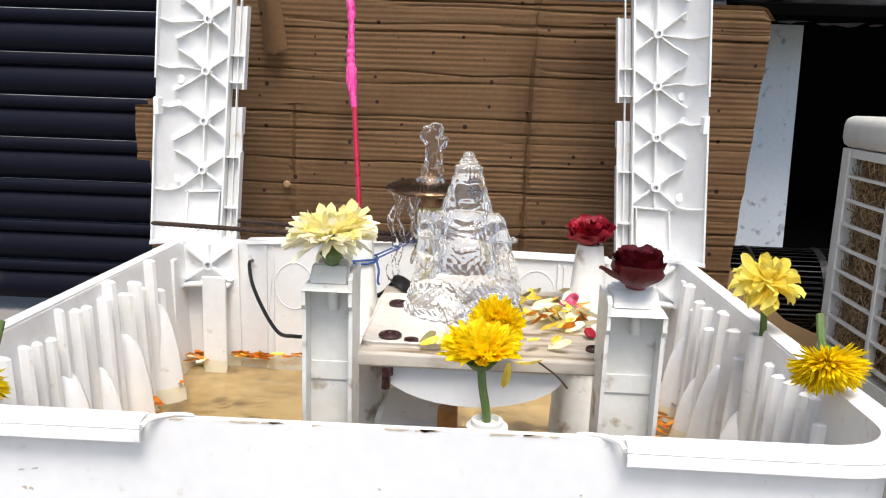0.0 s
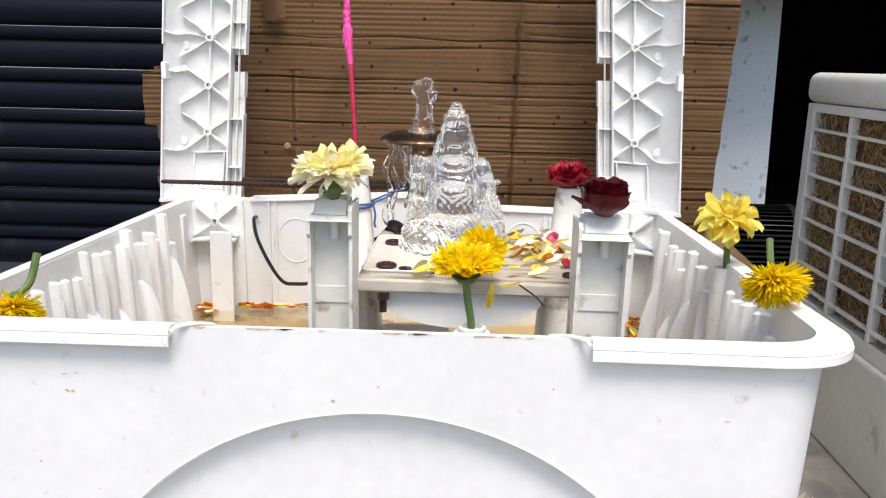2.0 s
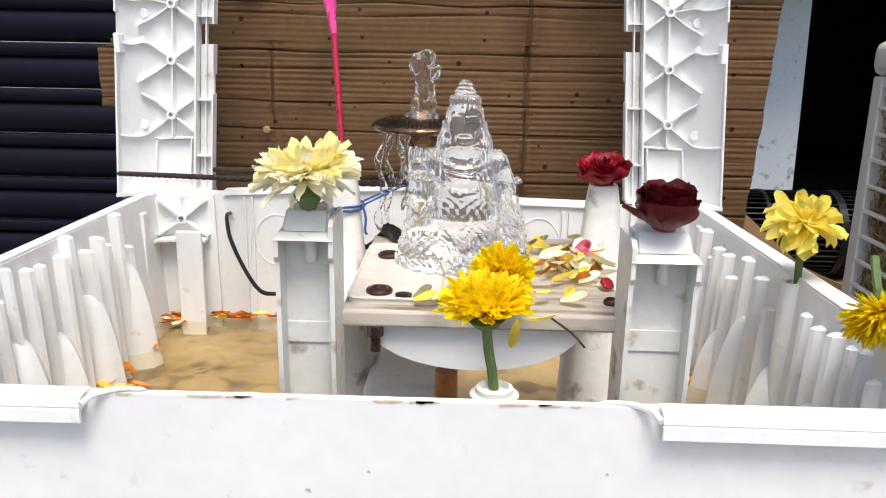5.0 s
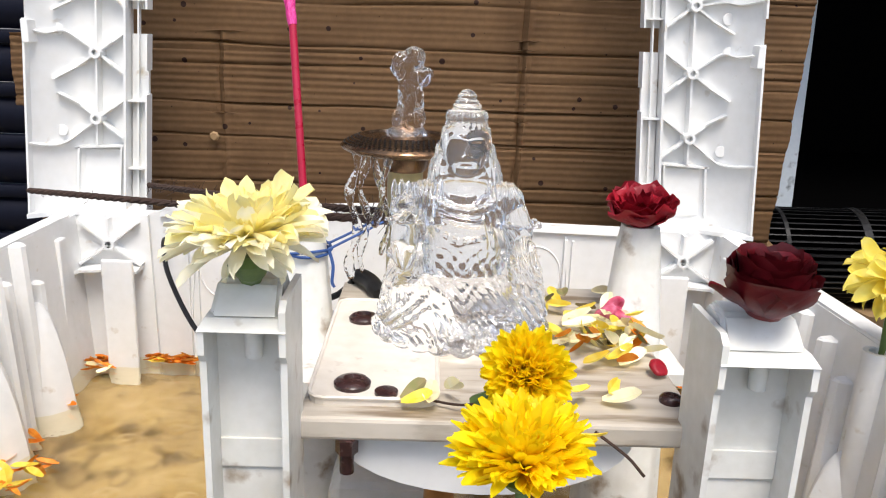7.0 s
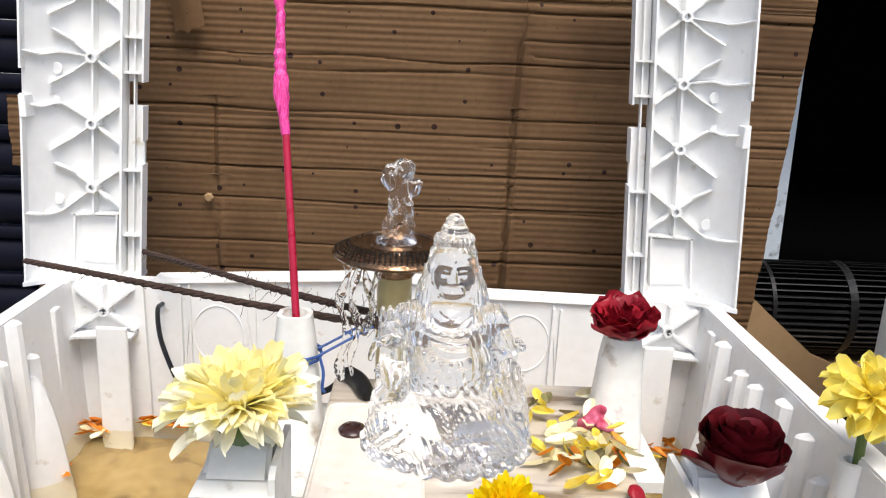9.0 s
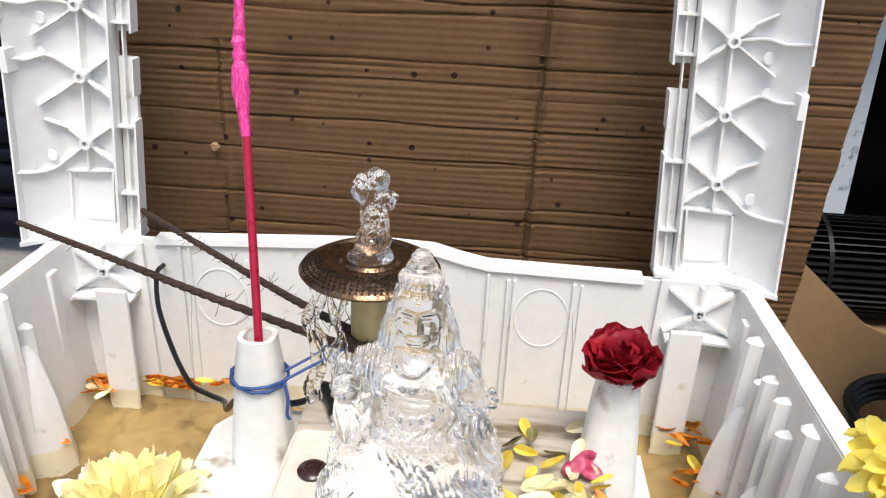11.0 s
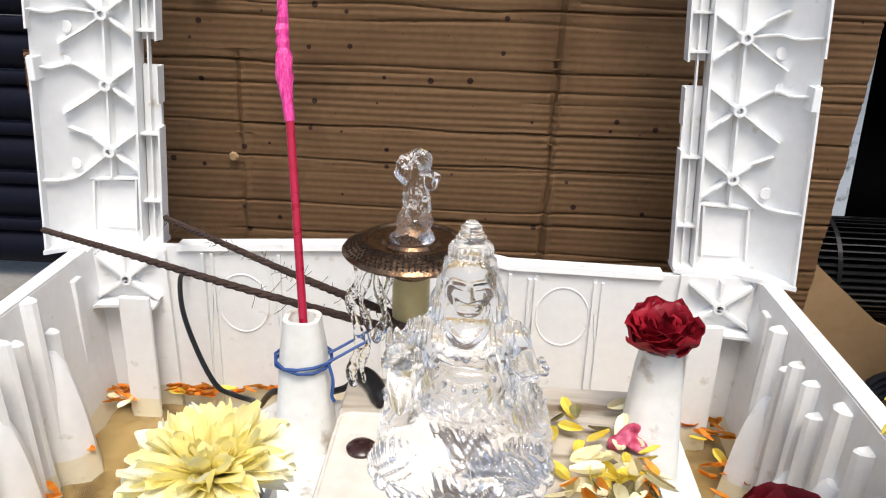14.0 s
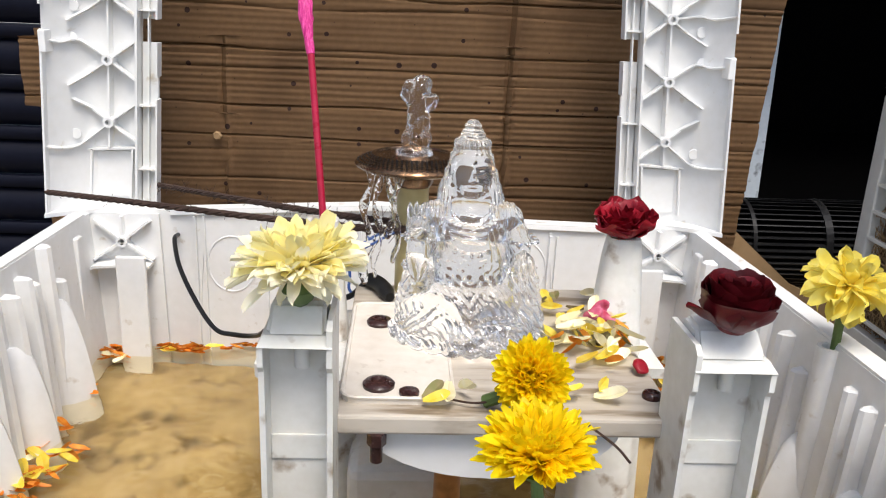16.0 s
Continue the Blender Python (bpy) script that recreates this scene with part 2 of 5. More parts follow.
def block(lo, hi, bevel=0.0, bm=None, turn=None, seg=2):
    b = bmesh.new()
    (x0, y0, z0), (x1, y1, z1) = lo, hi
    hexa(b, [(x0, y0, z0), (x1, y0, z0), (x1, y1, z0), (x0, y1, z0), (x0, y0, z1), (x1, y0, z1), (x1, y1, z1), (x0, y1, z1)])
    if bevel:
        bmesh.ops.bevel(b, geom=list(b.edges), offset=bevel, segments=seg, affect="EDGES", profile=0.5)
    if turn is not None:
        c = (Vector(lo) + Vector(hi)) / 2
        bmesh.ops.transform(b, matrix=Matrix.Translation(c) @ turn @ Matrix.Translation(-c), verts=b.verts)
    return join(bm, b) if bm is not None else b


def join(bm, b):
    me = bpy.data.meshes.new("tmp")
    b.to_mesh(me)
    b.free()
    bm.from_mesh(me)
    bpy.data.meshes.remove(me)
    return bm


def bar(bm, a, b, w, d, up=(0, -1, 0)):
    """A straight rib from a to b, w wide, standing d out along up."""
    a, b, up = Vector(a), Vector(b), Vector(up)
    s = (b - a).cross(up).normalized() * w / 2
    e = up * d
    return hexa(bm, [a - s, b - s, b + s, a + s, a - s * 0.7 + e, b - s * 0.7 + e, b + s * 0.7 + e, a + s * 0.7 + e])


def tube(pts, radii, n=10, bm=None, cap=True):
    bm = bm if bm is not None else bmesh.new()
    pts = [Vector(p) for p in pts]
    if not isinstance(radii, (list, tuple)):
        radii = [radii] * len(pts)
    rings, side = [], None
    for i, p in enumerate(pts):
        d = (pts[min(i + 1, len(pts) - 1)] - pts[max(i - 1, 0)]).normalized()
        if side is None:
            side = d.orthogonal().normalized()
        side = (side - d * side.dot(d)).normalized()
        up = d.cross(side)
        rings.append([bm.verts.new(p + (side * math.cos(a) + up * math.sin(a)) * radii[i]) for a in [2 * math.pi * j / n for j in range(n)]])
    for r, s in zip(rings, rings[1:]):
        for j in range(n):
            bm.faces.new((r[j], r[(j + 1) % n], s[(j + 1) % n], s[j]))
    if cap:
        bm.faces.new(rings[0][::-1])
        bm.faces.new(rings[-1])
    return bm


def lathe(profile, c, n=28, bm=None, axis=None, cap=True):
    """Rows of (radius, height) turned round an upright axis at c, or tipped by axis."""
    bm = bm if bm is not None else bmesh.new()
    m = axis or Matrix.Identity(3)
    rings = [[bm.verts.new(Vector(c) + m @ Vector((r * math.cos(2 * math.pi * j / n), r * math.sin(2 * math.pi * j / n), z))) for j in range(n)] for r, z in profile]
    for r, s in zip(rings, rings[1:]):
        for j in range(n):
            bm.faces.new((r[j], r[(j + 1) % n], s[(j + 1) % n], s[j]))
    if cap:
        bm.faces.new(rings[0][::-1])
        bm.faces.new(rings[-1])
    return bm


def spline(pts, steps=8):
    """Points along a smooth curve through pts."""
    p = [Vector(q) for q in pts]
    p = [2 * p[0] - p[1], *p, 2 * p[-1] - p[-2]]
    out = []
    for i in range(1, len(p) - 2):
        for s in range(steps):
            t = s / steps
            out.append(0.5 * ((2 * p[i]) + (p[i + 1] - p[i - 1]) * t + (2 * p[i - 1] - 5 * p[i] + 4 * p[i + 1] - p[i + 2]) * t * t + (3 * p[i] - p[i - 1] - 3 * p[i + 1] + p[i + 2]) * t ** 3))
    return out + [p[-2]]


def plate(outline, y0, y1, bm=None):
    """A flat upright sheet: an outline of (x, z) between two depths."""
    bm = bm if bm is not None else bmesh.new()
    a = [bm.verts.new((x, y0, z)) for x, z in outline]
    b = [bm.verts.new((x, y1, z)) for x, z in outline]
    bm.faces.new(a)
    bm.faces.new(b[::-1])
    for i in range(len(a)):
        j = (i + 1) % len(a)
        bm.faces.new((a[i], b[i], b[j], a[j]))
    return bm


def slab(outline, z0, z1, bm=None):
    """A flat level sheet: an outline of (x, y) between two heights."""
    bm = bm if bm is not None else bmesh.new()
    a = [bm.verts.new((x, y, z0)) for x, y in outline]
    b = [bm.verts.new((x, y, z1)) for x, y in outline]
    bm.faces.new(a[::-1])
    bm.faces.new(b)
    for i in range(len(a)):
        j = (i + 1) % len(a)
        bm.faces.new((a[i], a[j], b[j], b[i]))
    return bm


# ---- the setting ----
ground = part("ground", slab([(-60, -60), (60, -60), (60, 60), (-60, 60)], GROUND - 0.3, GROUND), CONCRETE)
tagged(ground, "grey stained concrete ground", "ground", kind="structure")

SH_Y = 1.07
shutter = thing("rolling_shutter", (-0.7, SH_Y, GROUND), "closed dark navy steel rolling shutter with rounded slats", "shutter", kind="structure")
pitch = 0.0808
slat_profile = []
for i in range(11):
    a = math.pi * i / 10
    slat_profile.append((-0.013 * math.sin(a) ** 0.8 - 0.002, 0.001 + 0.055 * (i / 10)))
slat_profile += [(-0.001, 0.0565), (-0.001, 0.059), (-0.011, 0.0595), (-0.014, 0.064), (-0.014, 0.074), (-0.011, 0.0785), (-0.002, 0.0795)]
X0, X1 = -2.6, 0.50
sb = bmesh.new()
ring = [[sb.verts.new((x, SH_Y + d, GROUND + h * 1.015)) for d, h in slat_profile + [(0.004, 0.0795), (0.004, 0.001)]] for x in (X0, X1)]
for i in range(len(ring[0])):
    j = (i + 1) % len(ring[0])
    sb.faces.new((ring[0][i], ring[0][j], ring[1][j], ring[1][i]))
sb.faces.new(ring[0])
sb.faces.new(ring[1][::-1])
slat = part("slat", sb, SHUTTER, shutter, smooth=True)
slat.location.z = 0.030
for i in range(1, 30):
    s = new("slat", slat.data)
    s.parent = shutter
    s.location.z = 0.030 + i * pitch
# the shop room behind the opening has its shade painted in as near black
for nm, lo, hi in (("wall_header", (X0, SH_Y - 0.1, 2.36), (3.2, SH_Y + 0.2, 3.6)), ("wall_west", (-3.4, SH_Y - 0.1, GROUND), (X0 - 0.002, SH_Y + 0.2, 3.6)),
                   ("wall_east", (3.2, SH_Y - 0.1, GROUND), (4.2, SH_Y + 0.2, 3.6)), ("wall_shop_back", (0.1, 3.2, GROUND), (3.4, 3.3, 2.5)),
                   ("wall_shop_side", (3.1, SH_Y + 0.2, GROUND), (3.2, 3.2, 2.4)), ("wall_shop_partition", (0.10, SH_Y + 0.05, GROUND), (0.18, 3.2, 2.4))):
    w = part(nm, block(lo, hi), SHOPSHADE if "shop" in nm else CONCRETE)
    tagged(w, "shop wall coloured near black as unlit" if "shop" in nm else "plain grey plastered facade wall", "wall", kind="structure")
tagged(part("ceiling", block((0.1, SH_Y + 0.2, 2.4), (3.3, 3.3, 2.5)), SHOPSHADE), "shop ceiling coloured near black as unlit", "ceiling", kind="structure")
tagged(part("floor", block((0.19, SH_Y + 0.01, GROUND), (3.1, 3.2, GROUND + 0.004)), SHOPSHADE), "shop floor coloured near black as unlit", "floor", kind="structure")

# the pale blue board standing behind the shutter end
board = part("leaning_board", plate([(0.55, GROUND), (0.789, GROUND), (0.776, 0.45), (0.762, 1.0), (0.20, 1.0), (0.20, 0.74), (0.55, 0.74)], 1.40, 1.418), BLUEWHITE)
tagged(board, "pale blue painted wooden board with chipped dark specks, standing", "board")

# ---- the cardboard sheet ----


def cardboard():
    bm = bmesh.new()
    rnd = random.Random(4)
    nz = 520
    us = sorted({i / 72 for i in range(73)} | {0.245 + 0.0035 * i for i in range(14)} | {0.618 + 0.0035 * i for i in range(18)})
    nx = len(us) - 1
    zs = [GROUND + (0.575 - GROUND) * i / nz for i in range(nz + 1)]
    lines = [(rnd.uniform(GROUND, 0.56), rnd.uniform(0.0008, 0.0026), rnd.uniform(-0.5, 0.3), rnd.uniform(0.15, 0.8)) for _ in range(46)]
    deep = (0.085, 0.155, 0.21, 0.262, 0.30, 0.366, 0.428, 0.485, 0.528)
    tear = [(-0.43 - 0.012 * noise.noise((z * 22, 3, 0)) - (0.02 if 0.29 < z < 0.37 else 0) + (0.03 if z > 0.38 else 0)) for z in zs]
    grid = []
    for i, z in enumerate(zs):
        right = 0.437 + 0.0625 * z + 0.002 * noise.noise((z * 30, 7, 0))
        row = []
        for j in range(nx + 1):
            u = us[j]
            x = tear[i] * (1 - u) + right * u
            d = 0.38 * (0.0006 + 0.0016 * max(0, noise.noise((x * 2.5, z * 14, 8)) + 0.15)) * math.sin(z * 2 * math.pi / 0.0078 + 1.6 * noise.noise((x * 3, z * 8, 1)))
            for zl, depth, xa, ln in lines:
                if xa < x < xa + ln:
                    d += depth * math.exp(-((z - zl - 0.005 * noise.noise((x * 5, zl * 30, 0))) / 0.0015) ** 2)
            for zl in deep:
                d += 0.0042 * math.exp(-((z - zl - 0.006 * (x - 0.13) * (1 if x > 0.13 else -0.5) - 0.003 * noise.noise((x * 9, zl * 40, 2))) / 0.0012) ** 2) * (0.55 + 0.9 * max(0, noise.noise((x * 4, zl * 50, 6)) + 0.3))
            for xv in (0.132, -0.215):
                e = x - xv - 0.012 * (z - 0.3) - 0.001 * noise.noise((z * 40, xv, 0))
                d += (0.005 if xv > 0 else 0.0035) * (math.exp(-(e / 0.0022) ** 2) - 0.7 * math.exp(-((e - 0.006) / 0.003) ** 2))
            d += 0.006 * noise.noise((x * 2.2, z * 2.5, 5))
            cut = 0.546 if x > 0.15 else 0.585
            cut -= 0.02 * max(0, (x - right + 0.02) / 0.02) ** 2
            row.append(bm.verts.new((x, 0.725 + d, min(z * 1.02, cut))))
        grid.append(row)
    for a, b in zip(grid, grid[1:]):
        for j in range(nx):
            bm.faces.new((a[j], a[j + 1], b[j + 1], b[j]))
    r = bmesh.ops.solidify(bm, geom=list(bm.faces), thickness=-0.005)
    return bm


sheet = part("cardboard_sheet", cardboard(), CARDBOARD, at=(0, 0.725, GROUND), smooth=True)
tagged(sheet, "large creased brown corrugated cardboard sheet with dark splashes", "cardboard")
flap = bmesh.new()
fl = [[flap.verts.new((-0.262 + 0.034 * u + 0.01 * v, 0.716 - 0.016 * math.sin(u * 2.6) * (1 - v * 0.4), 0.53 - 0.075 * v + 0.012 * noise.noise((u * 3, v * 3, 0)) + 0.01 * u)) for u in [i / 6 for i in range(7)]] for v in [i / 8 for i in range(9)]]
for a, b in zip(fl, fl[1:]):
    for j in range(6):
        flap.faces.new((a[j], a[j + 1], b[j + 1], b[j]))
bmesh.ops.solidify(flap, geom=list(flap.faces), thickness=0.002)
part("torn_flap", flap, CARDBOARD, sheet, smooth=True)
hb = lathe([(0.002, 0), (0.006, 0.001), (0.004, 0.004)], (0, 0, 0), 7)
bmesh.ops.transform(hb, matrix=Matrix.Translation((-0.222, 0.722, 0.268)) @ pose(0, 0, 0, 90, 0, 0), verts=hb.verts)
part("torn_spot", hb, CARTON, sheet)

# ---- the fountain basin ----
basin = thing("fountain_basin", (0, 0.3, GROUND), "white plastic cooler body reused as a water basin, stained", "basin")
ARC_X, ARC_Z, ARC_R = 0.005, -0.100, 0.250


def arch(r, lo, n=40):
    a0 = math.asin((lo - ARC_Z) / r)
    return [(ARC_X + r * math.cos(math.pi - a0 - (math.pi - 2 * a0) * i / n), ARC_Z + r * math.sin(math.pi - a0 - (math.pi - 2 * a0) * i / n)) for i in range(n + 1)]


fw = plate([(-0.278, -0.055), *arch(ARC_R, -0.055), (0.278, -0.055), (0.290, 0.2135), (-0.290, 0.2125)], 0.0, 0.006)
part("front_wall", fw, FRONT, basin)
part("arch_panel", plate(arch(ARC_R + 0.006, -0.055), 0.012, 0.017), FRONT, basin, "recessed half-round white panel")
lip = bmesh.new()
for a, b in zip(arch(ARC_R, -0.055), arch(ARC_R, -0.055)[1:]):
    (ax, az), (bx, bz) = a, b
    q = lambda x, z, k, y: (ARC_X + (x - ARC_X) * k, y, ARC_Z + (z - ARC_Z) * k)
    for (k0, y0), (k1, y1) in (((1.004, -0.001), (0.996, 0.002)), ((0.996, 0.002), (0.990, 0.0125))):
        lip.faces.new([lip.verts.new(p) for p in (q(ax, az, k0, y0), q(bx, bz, k0, y0), q(bx, bz, k1, y1), q(ax, az, k1, y1))])
bmesh.ops.remove_doubles(lip, verts=lip.verts, dist=0.0004)
part("arch_edge", lip, FRONT, basin, smooth=True)
rnd = random.Random(77)
for _ in range(26):
    x, z, w = rnd.uniform(-0.27, 0.27), rnd.uniform(0.0, 0.205), rnd.uniform(0.0015, 0.005)
    if math.hypot(x - ARC_X, z - ARC_Z) < ARC_R + 0.01:
        continue
    part("scuff", plate([(x, z), (x + w, z + rnd.uniform(-0.002, 0.002)), (x + w * 0.9, z + 0.0008), (x + w * 0.4, z + 0.0012)], -0.0004, 0.001), GRIME_OR_HOLESHADE, basin, "small brown scuff mark")
for k in range(13):
    x = -0.136 + 0.0215 * k + rnd.uniform(-0.016, 0.016)
    n = rnd.randrange(2, 7)
    out = [(x + 0.0032 * i, 0.2133 - rnd.uniform(0.0004, 0.0017)) for i in range(n)]
    part("edge_stain", plate([(x, 0.2132), *out, (x + 0.0032 * n, 0.2132)], -0.0003, 0.001), GRIME_OR_HOLESHADE, basin, "brown dirt along the worn front edge")
for s, nm in ((-1, "left"), (1, "right")):
    c = bmesh.new()
    rows = []
    for z, k in ((-0.055, -0.012), (0.212, 0.0)):
        outer = [(s * (0.290 + k + 0.05 * math.sin(a)), 0.05 - 0.05 * math.cos(a)) for a in [math.pi / 2 * i / 10 for i in range(11)]]
        inner = [(s * (0.290 + k + 0.042 * math.sin(a)), 0.05 - 0.042 * math.cos(a)) for a in [math.pi / 2 * i / 10 for i in range(11)]]
        rows.append([c.verts.new((x, y, z)) for x, y in outer + inner[::-1]])
    m = len(rows[0])
    for i in range(m):
        j = (i + 1) % m
        c.faces.new((rows[0][i], rows[0][j], rows[1][j], rows[1][i]))
    c.faces.new(rows[1])
    part("corner", c, FRONT, basin, smooth=True)
    w = hexa(bmesh.new(), [(s * 0.322, 0.05, -0.055), (s * 0.330, 0.05, -0.055), (s * 0.332, 0.60, -0.055), (s * 0.324, 0.60, -0.055),
                           (s * 0.332, 0.05, 0.210), (s * 0.340, 0.05, 0.210), (s * 0.345, 0.60, 0.199), (s * 0.337, 0.60, 0.199)])
    part("side_wall", w, PLASTIC, basin)
    # the rolled rim: along the side, round the corner, to the notch in the front
    notch = 0.157 if s > 0 else -0.144
    wide = 0.358 if s > 0 else 0.350
    inner = [(s * 0.337, 0.585), (s * 0.335, 0.30), (s * 0.332, 0.055)] + [(s * (0.290 + 0.042 * math.cos(a)), 0.05 - 0.042 * math.sin(a)) for a in [math.pi / 2 * i / 8 for i in range(1, 9)]] + [(notch, 0.006)]
    outer = [(s * 0.356, 0.585), (s * (wide + 0.353) / 2, 0.30), (s * wide, 0.045)] + [(s * (wide - 0.065 + 0.065 * math.cos(a)), 0.045 - 0.0555 * math.sin(a)) for a in [math.pi / 2 * i / 8 for i in range(1, 9)]] + [(notch, -0.0105)]
    r = bmesh.new()
    ringed = []
    for (ix, iy), (ox, oy) in zip(inner, outer):
        d = Vector((ox - ix, oy - iy))
        sec = [(0, 0.0012), (0.55, 0.0020), (0.88, 0.0004), (0.97, -0.0030), (0.93, -0.0042), (1.0, -0.0052), (1.0, -0.0118), (0.90, -0.0125), (0.86, -0.006), (0, -0.004)]
        wob = 0.0006 * noise.noise((ox * 40, oy * 40, 3))
        ringed.append([r.verts.new((ix + d.x * f, iy + d.y * f, 0.2125 - 0.021 * max(iy, 0) + h + wob)) for f, h in sec])
    for a, b in zip(ringed, ringed[1:]):
        for i in range(10):
            j = (i + 1) % 10
            r.faces.new((a[i], a[j], b[j], b[i]))
    r.faces.new(ringed[0])
    r.faces.new(ringed[-1][::-1])
    part("rim", r, PLASTIC, basin, smooth=True)
    # broken end of the rim
    bk = bmesh.new()
    tube(spline([(notch - s * 0.002, -0.012, 0.213 - 0.001), (notch - s * 0.006, -0.004, 0.213 + 0.0012), (notch - s * 0.018, 0.003, 0.213 + 0.0015), (notch - s * 0.03, 0.004, 0.213 + 0.001)], 4), [0.0018] * 8 + [0.0013] * 4 + [0.0006], 7, bk)
    part("broken_edge", bk, MILKY, basin)
    # inner ribs like organ pipes
    rnd = random.Random(8 + s)
    tops = ((0.135, 0.19, 0.008), (0.157, 0.189, 0.009), (0.187, 0.188, 0.008), (0.208, 0.184, 0.010), (0.233, 0.180, 0.012), (0.254, 0.203, 0.007), (0.277, 0.194, 0.012), (0.306, 0.191, 0.011),
            (0.335, 0.190, 0.012), (0.355, 0.205, 0.014), (0.392, 0.182, 0.011), (0.417, 0.189, 0.010), (0.440, 0.176, 0.012), (0.463, 0.203, 0.015), (0.490, 0.160, 0.013)) if s < 0 else (
           (0.117, 0.182, 0.009), (0.131, 0.196, 0.010), (0.154, 0.191, 0.010), (0.178, 0.193, 0.011), (0.204, 0.187, 0.010), (0.233, 0.188, 0.012), (0.300, 0.170, 0.014), (0.333, 0.189, 0.013), (0.378, 0.195, 0.020),
            (0.405, 0.166, 0.012), (0.424, 0.185, 0.011), (0.458, 0.183, 0.013), (0.480, 0.168, 0.012), (0.507, 0.191, 0.017))
    for y, top, wd in tops:
        b = bmesh.new()
        xi = lambda z: s * (0.3235 + (z + 0.055) / 0.255 * 0.01)
        dep = rnd.uniform(0.008, 0.014)
        zb = GROUND + 0.03
        tilt = rnd.uniform(-0.004, 0.004)
        ends = []
        for z, k in ((zb, 1.15), (top - 0.0015, 1.0), (top, 0.80)):
            ends.append([b.verts.new((xi(z) + s * 0.002 if f in (-1, 1) else xi(z) - s * dep * k * (1 - abs(f) ** 3), y + wd / 2 * f * k + tilt * (z - zb) / 0.2, z)) for f in (-1, -0.92, -0.6, 0, 0.6, 0.92, 1)])
        for p, q2 in zip(ends, ends[1:]):
            for i in range(6):
                b.faces.new((p[i], p[i + 1], q2[i + 1], q2[i]))
        b.faces.new(ends[-1])
        part("rib", b, PLASTIC, basin)
    # tongue shaped buttresses
    for y, top, wd in ((0.19, 0.130, 0.044), (0.255, 0.137, 0.048), (0.318, 0.118, 0.040), (0.388, 0.136, 0.052), (0.480, 0.142, 0.052)) if s < 0 else ((0.20, 0.125, 0.044), (0.280, 0.120, 0.046), (0.360, 0.138, 0.050), (0.420, 0.104, 0.040), (0.495, 0.126, 0.046)):
        b = bmesh.new()
        rows = []
        for z in [GROUND + 0.03 + (top - GROUND - 0.03) * f for f in (0, 0.25, 0.5, 0.7, 0.84, 0.93, 0.98, 1.0)]:
            k = math.sqrt(max(1 - ((z - GROUND) / (top - GROUND)) ** 2.6, 0.004))
            x0 = s * (0.3245 + (z + 0.055) / 0.255 * 0.01)
            rows.append([b.verts.new((x0 - s * (0.005 + 0.027 * k) * max(0.0, math.cos(f * math.pi / 2)) ** 0.6, y + wd / 2 * f * (0.35 + 0.65 * k), z)) for f in (-1, -0.8, -0.5, 0, 0.5, 0.8, 1)])
        for p, q2 in zip(rows, rows[1:]):
            for i in range(6):
                b.faces.new((p[i], p[i + 1], q2[i + 1], q2[i]))
        b.faces.new(rows[-1])
        part("buttress", b, PLASTIC, basin, smooth=True)

# back wall with a shallow hump, ribs and round marks
top = [(-0.345, 0.203), (-0.25, 0.203), (-0.12, 0.210), (-0.02, 0.215), (0.035, 0.213), (0.065, 0.205), (0.09, 0.200), (0.245, 0.197), (0.345, 0.198)]
part("back_wall", plate([(-0.332, -0.055), (0.332, -0.055), *top[::-1]], 0.604, 0.612), PLASTIC, basin)
cap = bmesh.new()
for (ax, az), (bx, bz) in zip(top[1:-2], top[2:-1]):
    hexa(cap, [(ax, 0.600, az - 0.004), (bx, 0.600, bz - 0.004), (bx, 0.620, bz - 0.004), (ax, 0.620, az - 0.004), (ax, 0.601, az + 0.002), (bx, 0.601, bz + 0.002), (bx, 0.620, bz + 0.002), (ax, 0.620, az + 0.002)])
part("back_edge", cap, PLASTIC, basin)
for x, zt, w, d in ((-0.224, 0.198, 0.004, 0.006), (-0.214, 0.198, 0.003, 0.005), (-0.145, 0.20, 0.004, 0.005), (0.092, 0.192, 0.004, 0.007), (0.112, 0.187, 0.004, 0.006), (0.118, 0.187, 0.003, 0.006), (0.178, 0.187, 0.004, 0.006), (0.186, 0.186, 0.003, 0.005), (-0.04, 0.2, 0.004, 0.005)):
    part("rib", bar(bmesh.new(), (x, 0.605, GROUND + 0.03), (x, 0.605, zt), w, d), PLASTIC, basin)
for cx, cz in ((-0.185, 0.142), (0.148, 0.145)):
    part("round_mark", tube([(cx + 0.027 * math.cos(a), 0.6040, cz + 0.033 * math.sin(a)) for a in [2 * math.pi * i / 36 for i in range(37)]], 0.0010, 6, cap=False), PLASTIC, basin, smooth=True)
    for dx, w in ((-0.036, 0.003), (0.037, 0.003)):
        panel = bmesh.new()
        for (ax, az), (bx, bz) in zip([(cx + dx * 1.12, 0.02), (cx + dx, cz - 0.03), (cx + dx * 0.86, cz + 0.02)], [(cx + dx, cz - 0.03), (cx + dx * 0.86, cz + 0.02), (cx + dx * 0.8, cz + 0.045)]):
            bar(panel, (ax, 0.605, az), (bx, 0.605, bz), w, 0.003)
        part("panel_rib", panel, PLASTIC, basin)

